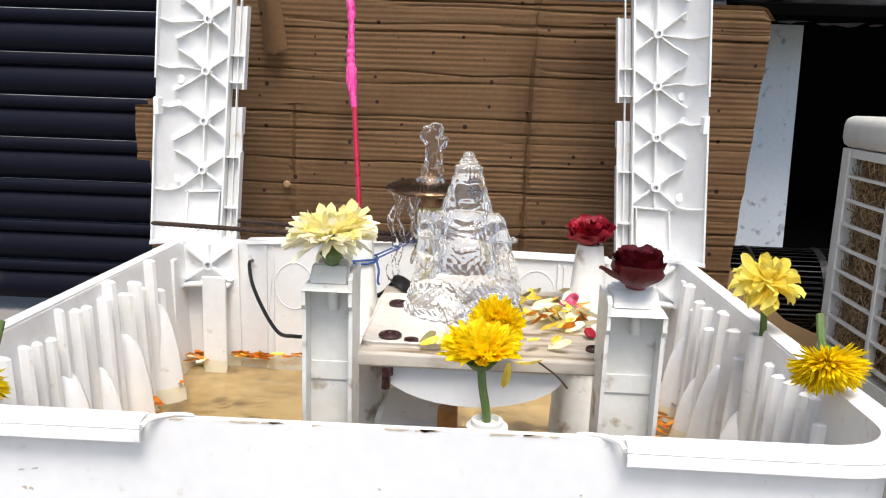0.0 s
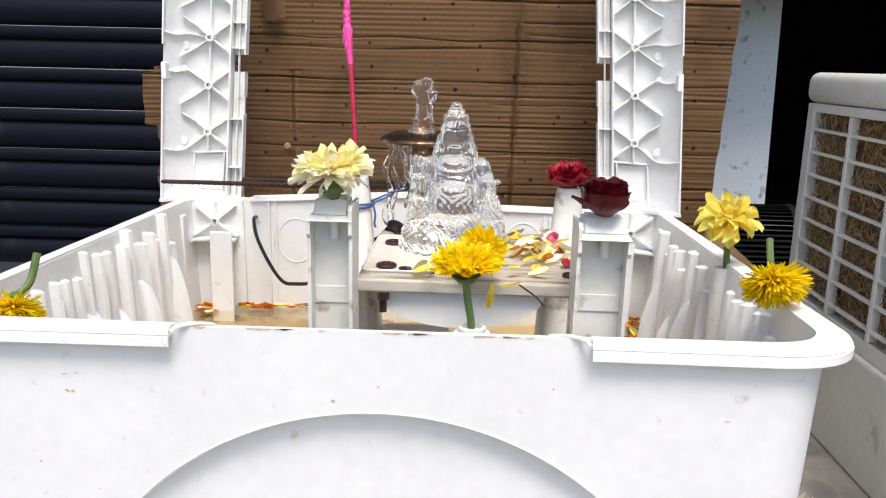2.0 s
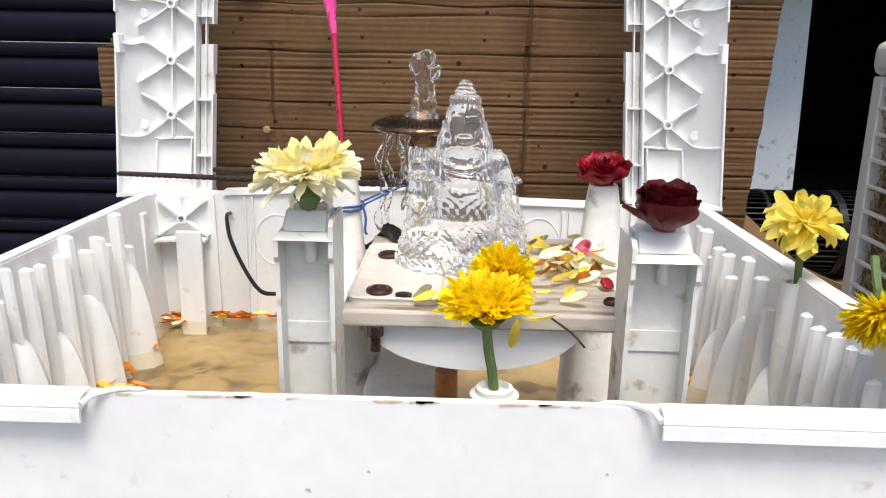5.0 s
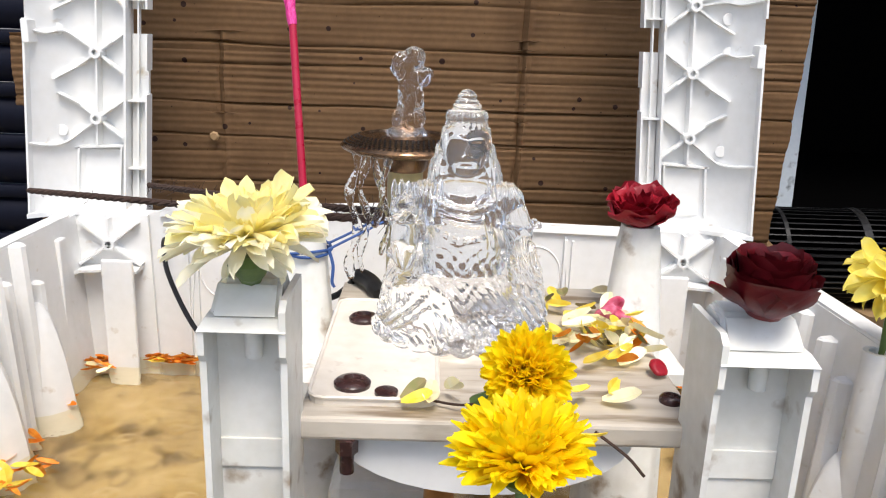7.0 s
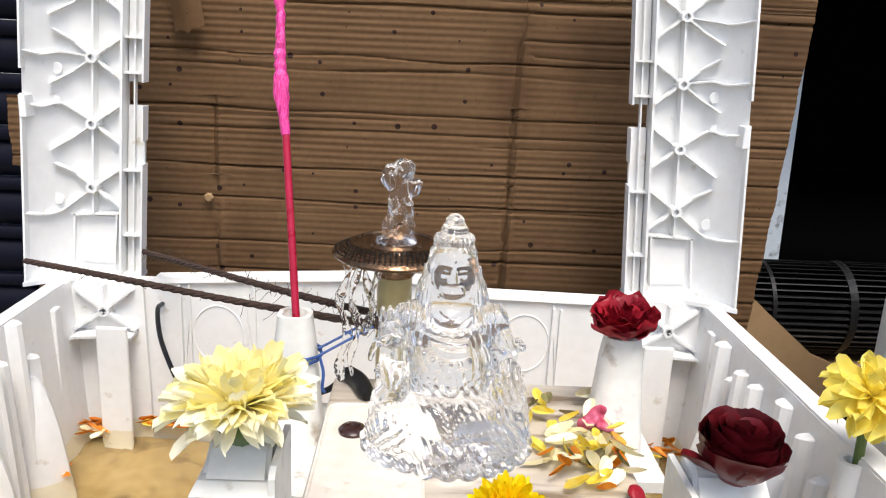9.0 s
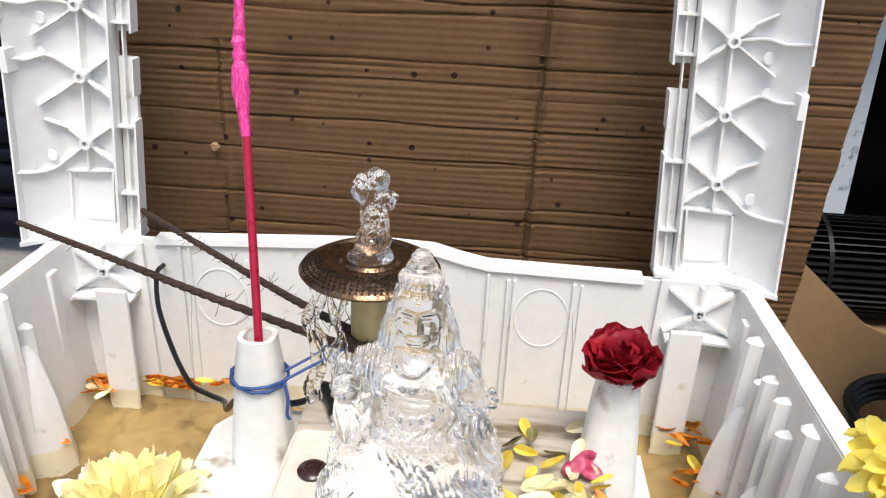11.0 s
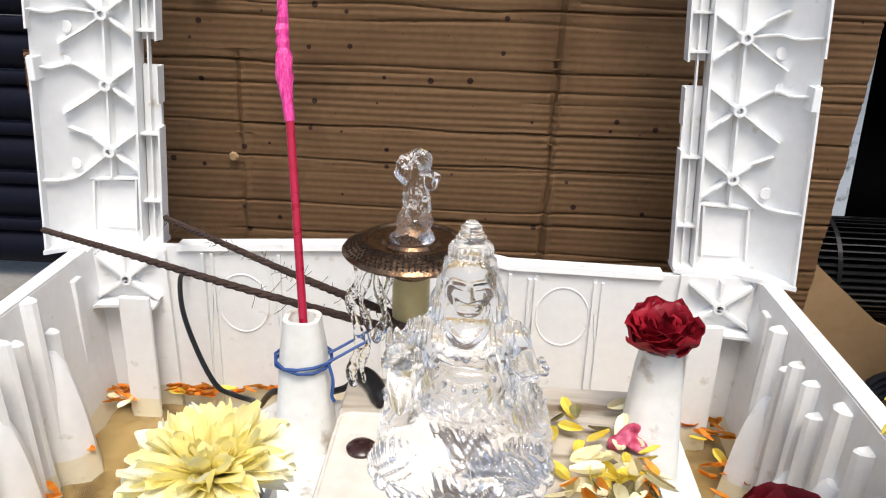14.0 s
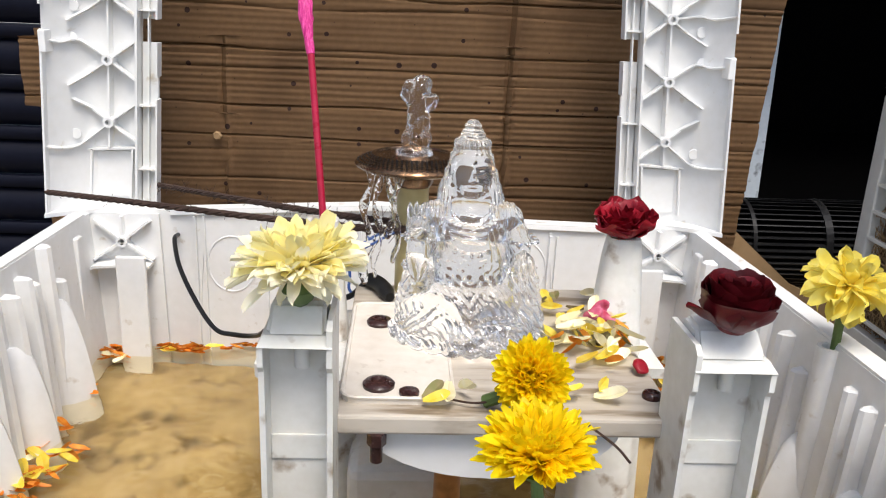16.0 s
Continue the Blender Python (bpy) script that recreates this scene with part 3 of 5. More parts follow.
# corner frames below the uprights
for s in (-1, 1):
    b = plate([(s * 0.258, -0.03), (s * 0.330, -0.03), (s * 0.345, 0.200), (s * 0.262, 0.200)], 0.598, 0.603)
    part("corner_panel", b, PLASTIC, basin)
    cxx, czz = s * 0.301, 0.170
    rb = bmesh.new()
    for dx, dz in ((0.030, 0.024), (-0.030, 0.024), (0.032, -0.022), (-0.032, -0.022)):
        bar(rb, (cxx, 0.599, czz), (cxx + dx, 0.599, czz + dz), 0.004, 0.010)
    bar(rb, (cxx, 0.599, czz), (cxx, 0.599, 0.198), 0.004, 0.010)
    part("cross_rib", rb, PLASTIC, basin)
    bs = lathe([(0.0035, 0), (0.0065, 0), (0.006, 0.013), (0.0035, 0.013)], (0, 0, 0), 14, cap=False)
    bmesh.ops.transform(bs, matrix=Matrix.Translation((cxx, 0.6, czz)) @ pose(0, 0, 0, 90), verts=bs.verts)
    part("screw_boss", bs, PLASTIC, basin, smooth=True)
    ledge = bmesh.new()
    pts = [(s * 0.342, 0.137), (s * 0.330, 0.143), (s * 0.305, 0.145), (s * 0.27, 0.144)]
    for (ax, az), (bx, bz) in zip(pts, pts[1:]):
        bar(ledge, (ax, 0.599, az), (bx, 0.599, bz), 0.004, 0.022)
    part("ledge", ledge, PLASTIC, basin)
    part("flat_strip", block((s * 0.288 - 0.016, 0.571, -0.03), (s * 0.288 + 0.016, 0.577, 0.158), 0.0015), PLASTIC, basin)
    part("edge_post", block((s * 0.335 - 0.004, 0.545, -0.03), (s * 0.335 + 0.004, 0.560, 0.185), 0.0015), PLASTIC, basin)
part("base_flange", block((-0.365, -0.03, GROUND), (0.365, 0.63, GROUND + 0.022), 0.006), FRONT, basin)
bed = bmesh.new()
g = [[bed.verts.new((-0.328 + 0.656 * i / 50, 0.020 + 0.578 * j / 44, -0.008 + 0.009 * noise.noise((i * 0.13, j * 0.16, 2)) + 0.003 * noise.noise((i * 0.5, j * 0.6, 3)) + 0.0012 * noise.noise((i * 1.3, j * 1.3, 5)))) for i in range(51)] for j in range(45)]
for a, b in zip(g, g[1:]):
    for i in range(50):
        bed.faces.new((a[i], a[i + 1], b[i + 1], b[i]))
part("silt_bed", bed, SILT, basin, "brown silt on the floor of the basin", smooth=True)
wt = bmesh.new()
rings = [(-0.215, 0.335), (-0.245, 0.285), (-0.19, 0.44), (-0.15, 0.33), (-0.23, 0.42), (-0.17, 0.25), (-0.27, 0.22), (0.24, 0.45)]


def ripple(x, y):
    h = 0.0010 * noise.noise((x * 42, y * 42, 7))  + 0.0009 * math.sin(math.hypot(x, y - 0.36) * 260) * math.exp(-math.hypot(x, y - 0.36) * 9)
    for rx, ry in rings:
        d = math.hypot(x - rx, y - ry)
        if d < 0.02:
            h += 0.0011 * math.exp(-((d - 0.006) / 0.0018) ** 2) - 0.0006 * math.exp(-((d - 0.011) / 0.002) ** 2)
    return WATER + h


NWX, NWY = 240, 214
g = [[wt.verts.new((-0.330 + 0.660 * i / NWX, 0.019 + 0.583 * j / NWY, ripple(-0.330 + 0.660 * i / NWX, 0.019 + 0.583 * j / NWY))) for i in range(NWX + 1)] for j in range(NWY + 1)]
for a, b in zip(g, g[1:]):
    for i in range(NWX):
        wt.faces.new((a[i], a[i + 1], b[i + 1], b[i]))
pond = part("water", wt, POND, smooth=True)
tagged(pond, "shallow murky yellow-brown water in the basin", "water", kind="structure")
pond.visible_shadow = False

# ---- the two uprights ----


def upright(s):
    ob = thing("upright_frame", (s * 0.31, 0.62, RIM), "white plastic upright with diagonal ribs and screw bosses", "plastic frame", "uprights of the shrine")
    mid = -0.0065

    def X(u, z):
        """u metres out from the inner edge; leaning and bending inwards with height."""
        return mid + s * (0.262 + u - 0.066 * (z - RIM) - 0.05 * max(z - 0.40, 0) ** 2)

    Y = 0.628
    zs = [0.203 + 0.012 * i for i in range(38)]

    def strip(nm, u0, u1, y0, y1, lo=0.203, hi=0.66, gaps=()):
        b = bmesh.new()
        run = []
        for z in zs:
            ok = lo <= z <= hi and not any(a <= z <= c for a, c in gaps)
            if ok:
                run.append([b.verts.new(p) for p in ((X(u0, z), y0, z), (X(u1, z), y0, z), (X(u1, z), y1, z), (X(u0, z), y1, z))])
            if (not ok or z == zs[-1]) and run:
                for p, q in zip(run, run[1:]):
                    for i in range(4):
                        j = (i + 1) % 4
                        b.faces.new((p[i], p[j], q[j], q[i]))
                b.faces.new(run[0])
                b.faces.new(run[-1][::-1])
                run = []
        return part(nm, b, PLASTIC, ob)

    UO = 0.106 if s < 0 else 0.110

    def D(u):
        """Depth of the dished plate: flat inside, curling forward to its outer edge."""
        f = max(0.0, (u - 0.058) / (UO - 0.058))
        return Y - 0.046 * f ** 1.7

    us = [0.020, 0.040, 0.058, 0.068, 0.078, 0.088, 0.097, UO]
    pl = bmesh.new()
    gr = [[[pl.verts.new((X(u, z), D(u) + e, z)) for u in us] for z in zs] for e in (0.0, 0.004)]
    for gg in gr:
        for p, q2 in zip(gg, gg[1:]):
            for i in range(len(us) - 1):
                pl.faces.new((p[i], p[i + 1], q2[i + 1], q2[i]))
    for i in (0, len(us) - 1):
        for j in range(len(zs) - 1):
            pl.faces.new((gr[0][j][i], gr[0][j + 1][i], gr[1][j + 1][i], gr[1][j][i]))
    for j in (0, len(zs) - 1):
        for i in range(len(us) - 1):
            pl.faces.new((gr[0][j][i], gr[0][j][i + 1], gr[1][j][i + 1], gr[1][j][i]))
    part("back_plate", pl, PLASTIC, ob, smooth=True)
    strip("outer_flange", UO - 0.0022, UO, Y - 0.052, Y - 0.040, gaps=((0.30, 0.306), (0.402, 0.41), (0.47, 0.476)))
    strip("inner_flange", 0.020, 0.0225, Y - 0.018, Y)
    strip("edge_strip", 0.002, 0.019, Y - 0.002, Y + 0.003, gaps=((0.386, 0.40), (0.52, 0.53)))
    strip("edge_lip", 0.000, 0.002, Y - 0.014, Y + 0.002, gaps=((0.386, 0.40), (0.33, 0.336), (0.52, 0.53)))
    strip("edge_step", 0.010, 0.0115, Y - 0.009, Y - 0.002)
    part("foot", slab([(X(0.0, 0.2), Y + 0.006), (X(0.0, 0.2), Y - 0.022), (X(0.055, 0.2), Y - 0.026), (X(0.085, 0.2), Y - 0.040), (X(UO, 0.2), Y - 0.055), (X(UO, 0.2), Y + 0.006)][::int(s)], 0.199, 0.2035), PLASTIC, ob)
    for k, zb in enumerate((0.297, 0.3635, 0.430, 0.4965, 0.563)):
        u = 0.052
        rb = bmesh.new()
        for du, dz in ((0.034, 0.026), (0.036, -0.026), (-0.030, 0.022), (-0.030, -0.024)):
            if (k == 0 and du == 0.036) or (k in (1, 4) and du == 0.034):
                continue
            m1 = (X(u + du / 2, zb + dz / 2), Y - 0.001, zb + dz / 2)
            bar(rb, (X(u, zb), Y, zb), m1, 0.0026, 0.0105)
            bar(rb, m1, (X(u + du, zb + dz), D(u + du), zb + dz), 0.0026, 0.0085)
        part("cross_rib", rb, PLASTIC, ob)
        lo, hi = zb - (0.028 if k == 0 else 0.0665), zb
        part("spine", bar(bmesh.new(), (X(u, lo), Y, lo), (X(u, hi), Y, hi), 0.003, 0.012), PLASTIC, ob)
        bs = lathe([(0.003, 0), (0.0062, 0), (0.0058, 0.016), (0.003, 0.016), (0.003, 0.002)], (0, 0, 0), 14, cap=False)
        bmesh.ops.transform(bs, matrix=Matrix.Translation((X(u, zb), Y, zb)) @ pose(0, 0, 0, 90), verts=bs.verts)
        boss = part("screw_boss", bs, PLASTIC, ob, smooth=True)
        # a brown disc inside the boss stands for the shade in its hole
        part("screw_hole", plate([(X(u, zb) + 0.0029 * math.cos(a), zb + 0.0029 * math.sin(a)) for a in [math.pi * i / 5 for i in range(10)]], Y - 0.008, Y - 0.004), GRIME_OR_HOLESHADE, boss, "screw hole with its shade painted on a disc")
        lat = bmesh.new()
        dz = (-0.024, 0.020, 0.004, -0.004, 0.018)[k]
        cv = spline([(X(u, zb), Y, zb), (X(u + 0.018, zb + dz * 0.6), D(u + 0.018), zb + dz * 0.62), (X(u + 0.030, zb + dz), D(u + 0.030), zb + dz * 1.02), (X(u + 0.042, zb + dz), D(u + 0.042), zb + dz * 1.0 - 0.002), (X(UO - 0.001, zb + dz), D(UO) + 0.002, zb + dz + 0.002)], 4)
        for a, b in zip(cv, cv[1:]):
            bar(lat, a, b, 0.0024, 0.008)
        part("side_rib", lat, PLASTIC, ob)
        mk = lathe([(0.006, 0), (0.0055, 0.0012)], (0, 0, 0), 16)
        bmesh.ops.transform(mk, matrix=Matrix.Translation((X(0.086, zb + 0.02), D(0.086) - 0.0005, zb + (0.022 if k % 2 else -0.012))) @ pose(0, 0, 0, 90), verts=mk.verts)
        part("mould_mark", mk, PLASTIC, ob)
    fr = bmesh.new()
    for a, b in (((0.024, 0.269), (0.076, 0.266)), ((0.028, 0.268), (0.030, 0.212)), ((0.072, 0.267), (0.074, 0.212))):
        bar(fr, (X(a[0], a[1]), Y, a[1]), (X(b[0], b[1]), Y, b[1]), 0.003, 0.010)
    part("window_rib", fr, PLASTIC, ob)
    part("window_plate", plate([(X(0.031, 0.213), 0.213), (X(0.072, 0.213), 0.213), (X(0.070, 0.264), 0.264), (X(0.031, 0.264), 0.264)], Y - 0.003, Y + 0.001), PLASTIC, ob)
    part("clip", block((X(UO - 0.004, 0.375) - 0.004, Y - 0.053, 0.372), (X(UO - 0.004, 0.375) + 0.003, Y - 0.030, 0.394), 0.001), PLASTIC, ob)
    for zz in (0.245, 0.315, 0.415, 0.45):
        part("edge_tab", block((min(X(0.0, zz), X(0.02, zz)), Y - 0.012, zz), (max(X(0.0, zz), X(0.02, zz)), Y, zz + 0.002)), PLASTIC, ob)
    return ob


upright(-1)
upright(1)

# ---- the stand in the middle ----
PX0, PX1, PY0, PY1, PZ = -0.030, 0.168, 0.130, 0.345, 0.217
stand = thing("fountain_stand", (0.062, 0.22, -0.012), "milky white plastic stand with four posts and a stained deck", "stand")
deck = block((PX0 + 0.0, PY0, PZ - 0.012), (PX1, PY1, PZ), 0.002)
part("deck", deck, DECK, stand, "water-stained deck with wood-like streaks")
sk = [(0.062 + 0.075 * math.cos(math.pi * i / 16), PZ - 0.012 - 0.034 * math.sin(math.pi * i / 16)) for i in range(17)]
part("skirt", plate(sk, PY0 + 0.010, PY0 + 0.014), PLASTIC, stand)
pad = []
for cx, cy, a0 in ((0.030, 0.284, 0), (-0.019, 0.284, 90), (-0.019, 0.152, 180), (0.030, 0.152, 270)):
    pad += [(cx + 0.008 * math.cos(radians(a0 + d)), cy + 0.008 * math.sin(radians(a0 + d))) for d in (0, 30, 60, 90)]
part("pad", slab(pad, PZ, PZ + 0.004), CLEAN, stand, "pale raised plate bolted on the deck")
rimp = tube([(x, y, PZ + 0.0042) for x, y in pad + pad[:1]], 0.0012, 6, cap=False)
part("pad_edge", rimp, CLEAN, stand)
wing = slab([(PX0 - 0.066, 0.25), (PX0 - 0.05, 0.232), (PX0, 0.225), (PX0, 0.355), (PX0 - 0.05, 0.355), (PX0 - 0.066, 0.33)], 0.180, 0.190)
part("wing", wing, MILKY, stand)
part("wing", slab([(PX1, 0.262), (PX1 + 0.036, 0.262), (PX1 + 0.036, 0.340), (PX1, 0.350)], 0.178, 0.186), MILKY, stand)


def front_post(x0, x1, y0, topz, ear):
    """An open-fronted post: two side flanges, a web, a top plate with a cup."""
    y1, zb = y0 + 0.040, -0.012
    cx = (x0 + x1) / 2
    for xa, sg in ((x0, 1), (x1, -1)):
        b = bmesh.new()
        o = [(y0 + 0.016, zb), (y0 + 0.016, 0.150), (y0 + 0.003, 0.168), (y0 + 0.001, 0.180), (y0, topz - 0.018), (y0 - 0.003, topz - 0.014), (y0 - 0.003, topz + 0.006), (y0 + 0.002, topz + 0.010), (y1, topz + 0.010), (y1, zb)]
        if sg != ear:
            o = [(y, min(z, topz - 0.003)) for y, z in o]
        f = [b.verts.new((xa, y, z)) for y, z in o]
        e = [b.verts.new((xa + sg * 0.003, y, z)) for y, z in o]
        b.faces.new(f)
        b.faces.new(e[::-1])
        for i in range(len(o)):
            j = (i + 1) % len(o)
            b.faces.new((f[i], e[i], e[j], f[j]))
        part("flange", b, MILKY, stand)
    part("web", block((x0 + 0.003, y0 + 0.018, zb), (x1 - 0.003, y0 + 0.021, topz)), MILKY, stand)
    part("cross_bar", block((x0 + 0.003, y0 + 0.0165, 0.199), (x1 - 0.003, y0 + 0.018, 0.214), 0.0005), MILKY, stand)
    t = hexa(bmesh.new(), [(x0, y0 - 0.004, topz - 0.003), (x1, y0 - 0.004, topz - 0.003), (x1, y1, topz - 0.003), (x0, y1, topz - 0.003), (x0 + 0.002, y0 + 0.003, topz + 0.001), (x1 - 0.002, y0 + 0.003, topz + 0.001), (x1 - 0.002, y1, topz + 0.001), (x0 + 0.002, y1, topz + 0.001)])
    part("top_plate", t, MILKY, stand)
    c = hexa(bmesh.new(), [(x0 + 0.0035, y0 + 0.002, topz), (x1 - 0.0035, y0 + 0.002, topz), (x1 - 0.0035, y1, topz), (x0 + 0.0035, y1, topz), (x0 + 0.0045, y0 + 0.016, topz + 0.014), (x1 - 0.0045, y0 + 0.016, topz + 0.014), (x1 - 0.006, y1 - 0.004, topz + 0.014), (x0 + 0.006, y1 - 0.004, topz + 0.014)])
    bmesh.ops.bevel(c, geom=list(c.edges), offset=0.0022, segments=3, affect="EDGES")
    part("cup", c, MILKY, stand, smooth=True)
    part("peg", lathe([(0.004, -0.020), (0.0045, -0.002)], (cx + 0.002, y0 + 0.012, topz), 12), MILKY, stand, smooth=True)


front_post(-0.0655, -0.0280, 0.098, 0.277, -1)
front_post(0.1570, 0.2005, 0.098, 0.268, 1)
gusset = hexa(bmesh.new(), [(-0.0785, 0.125, -0.012), (-0.0655, 0.125, -0.012), (-0.0655, 0.140, -0.012), (-0.0785, 0.140, -0.012), (-0.0675, 0.125, 0.205), (-0.0655, 0.125, 0.205), (-0.0655, 0.140, 0.205), (-0.0675, 0.140, 0.205)])
part("gusset", gusset, MILKY, stand)


def back_post(cx, cy, topz):
    prof = [(-0.012, 0.034), (0.18, 0.027), (0.186, 0.0215), (0.262, 0.0150), (0.272, 0.0135), (topz, 0.0125)]
    b = bmesh.new()
    rings = []
    for z, r in prof + [(topz, 0.009), (topz - 0.010, 0.008)]:
        rings.append([b.verts.new((cx + r * max(-0.93, min(0.93, 1.04 * math.cos(a))), cy + r * max(-0.93, min(0.93, 1.04 * math.sin(a))), z)) for a in [2 * math.pi * i / 24 for i in range(24)]])
    for p, q in zip(rings, rings[1:]):
        for i in range(24):
            j = (i + 1) % 24
            b.faces.new((p[i], p[j], q[j], q[i]))
    b.faces.new(rings[-1])
    part("post", b, MILKY, stand, smooth=True)


back_post(-0.053, 0.305, 0.282)
back_post(0.172, 0.297, 0.278)
for x, y, r in ((-0.006, 0.159, 0.0095), (-0.008, 0.254, 0.0092), (0.159, 0.158, 0.006)):
    part("bolt_head", lathe([(r, 0), (r * 1.02, 0.002), (r * 0.85, 0.0035), (r * 0.5, 0.0042), (r * 0.45, 0.003), (0.0005, 0.003)], (x, y, PZ + (0.004 if x < 0.1 else 0)), 18), RUBBER, stand, "dark rusty bolt head", smooth=True)
part("bolt_head", lathe([(0.006, 0), (0.006, 0.002), (0.002, 0.003)], (0.012, 0.150, PZ + 0.004), 14), RUBBER, stand, "small dark bolt head", smooth=True)
for x in (-0.006, 0.168):
    part("bolt_nut", lathe([(0.0001, 0.0), (0.0056, 0.0), (0.0056, 0.0075)], (x, 0.1325, PZ - 0.019), 6), RUBBER, stand)
    part("bolt_shank", lathe([(0.0001, -0.012), (0.0036, -0.012), (0.0036, 0.0)], (x, 0.1325, PZ - 0.018), 12), RUBBER, stand, smooth=True)

pump = thing("water_pump", (0.008, 0.31, -0.012), "pale submerged fountain pump under the stand with a copper coil", "pump")
part("housing", block((-0.03, 0.24, -0.012), (0.05, 0.34, 0.11), 0.008), MILKY, pump)
part("copper_coil", lathe([(0.009, 0.0), (0.010, 0.03), (0.009, 0.06), (0.010, 0.10), (0.009, 0.15)], (0.042, 0.215, -0.012), 16), COPPER, pump, "orange brown copper sleeve", smooth=True)

# ---- the nozzle with its strainer plate ----
NX, NY, NZ = 0.0135, 0.334, 0.325
noz = thing("fountain_nozzle", (NX, NY, PZ), "yellowish pipe with a rusty perforated steel dish", "fountain nozzle")
part("pipe", lathe([(0.0125, 0), (0.0125, NZ - PZ - 0.01)], (NX, NY, PZ), 20), BRASS, noz, smooth=True)
part("collar", lathe([(0.0135, NZ - PZ - 0.022), (0.016, NZ - PZ - 0.018), (0.016, NZ - PZ - 0.010)], (NX, NY, PZ), 20), STEEL, noz, smooth=True)
dish = part("dish", lathe([(0.014, -0.013), (0.040, -0.0085), (0.0440, -0.0065), (0.0452, -0.0048), (0.0440, -0.0032), (0.0405, -0.0012), (0.0360, 0.0012), (0.0315, 0.0030), (0.0295, 0.0032), (0.0285, 0.0018), (0.020, 0.0012), (0.018, 0.0030), (0.015, 0.0030), (0.013, 0.0005), (0.003, 0.0005)], (NX, NY, NZ), 48), STEEL, noz, "rusty perforated steel dish", smooth=True)
hole = lathe([(0.00085, 0), (0.00085, 0.0003)], (0, 0, 0), 6)
hm = bpy.data.meshes.new("perforation")
hole.to_mesh(hm)
hole.free()
hm.materials.append(BLACK)
for rr, cnt, zz in ((0.0425, 72, -0.0021), (0.0400, 68, -0.0006), (0.0375, 64, 0.0006), (0.0350, 60, 0.0018), (0.0328, 56, 0.0027)):
    for i in range(cnt):
        a = 2 * math.pi * (i + 0.5 * (cnt % 4 == 0)) / cnt
        if math.sin(a) > 0.25:
            continue
        h = new("perforation", hm)
        h.parent = dish
        h.location = Vector((NX + rr * math.cos(a), NY + rr * math.sin(a), NZ + zz)) - Vector((NX, NY, PZ))
        h.rotation_euler = (Vector((math.cos(a), math.sin(a), 1.9))).to_track_quat("Z", "Y").to_euler()


def blob_mesh(balls, res, name, mat, at, wob=0.0, wscale=60.0):
    """One smooth mesh from balls of (centre, radii), melted together."""
    b = bmesh.new()
    for c, r, *turn in balls:
        m = Matrix.Translation(c) @ (pose(0, 0, 0, *turn[0]) if turn else Matrix.Identity(4)) @ Matrix.Diagonal((*r, 1))
        bmesh.ops.create_icosphere(b, subdivisions=3, radius=1, matrix=m)
    ob = part(name, b, mat, at=at)
    md = ob.modifiers.new("melt", "REMESH")
    md.mode, md.voxel_size = "VOXEL", res
    sm = ob.modifiers.new("soften", "SMOOTH")
    sm.iterations, sm.factor = 2, 0.5
    if wob:
        tx = bpy.data.textures.new("folds", "CLOUDS")
        tx.noise_scale, tx.noise_depth = 1 / wscale, 2
        dp = ob.modifiers.new("folds", "DISPLACE")
        dp.texture, dp.strength, dp.mid_level = tx, wob, 0.5
    dg = bpy.context.evaluated_depsgraph_get()
    me = bpy.data.meshes.new_from_object(ob.evaluated_get(dg))
    ob.modifiers.clear()
    ob.data = me
    me.polygons.foreach_set("use_smooth", [True] * len(me.polygons))
    return ob


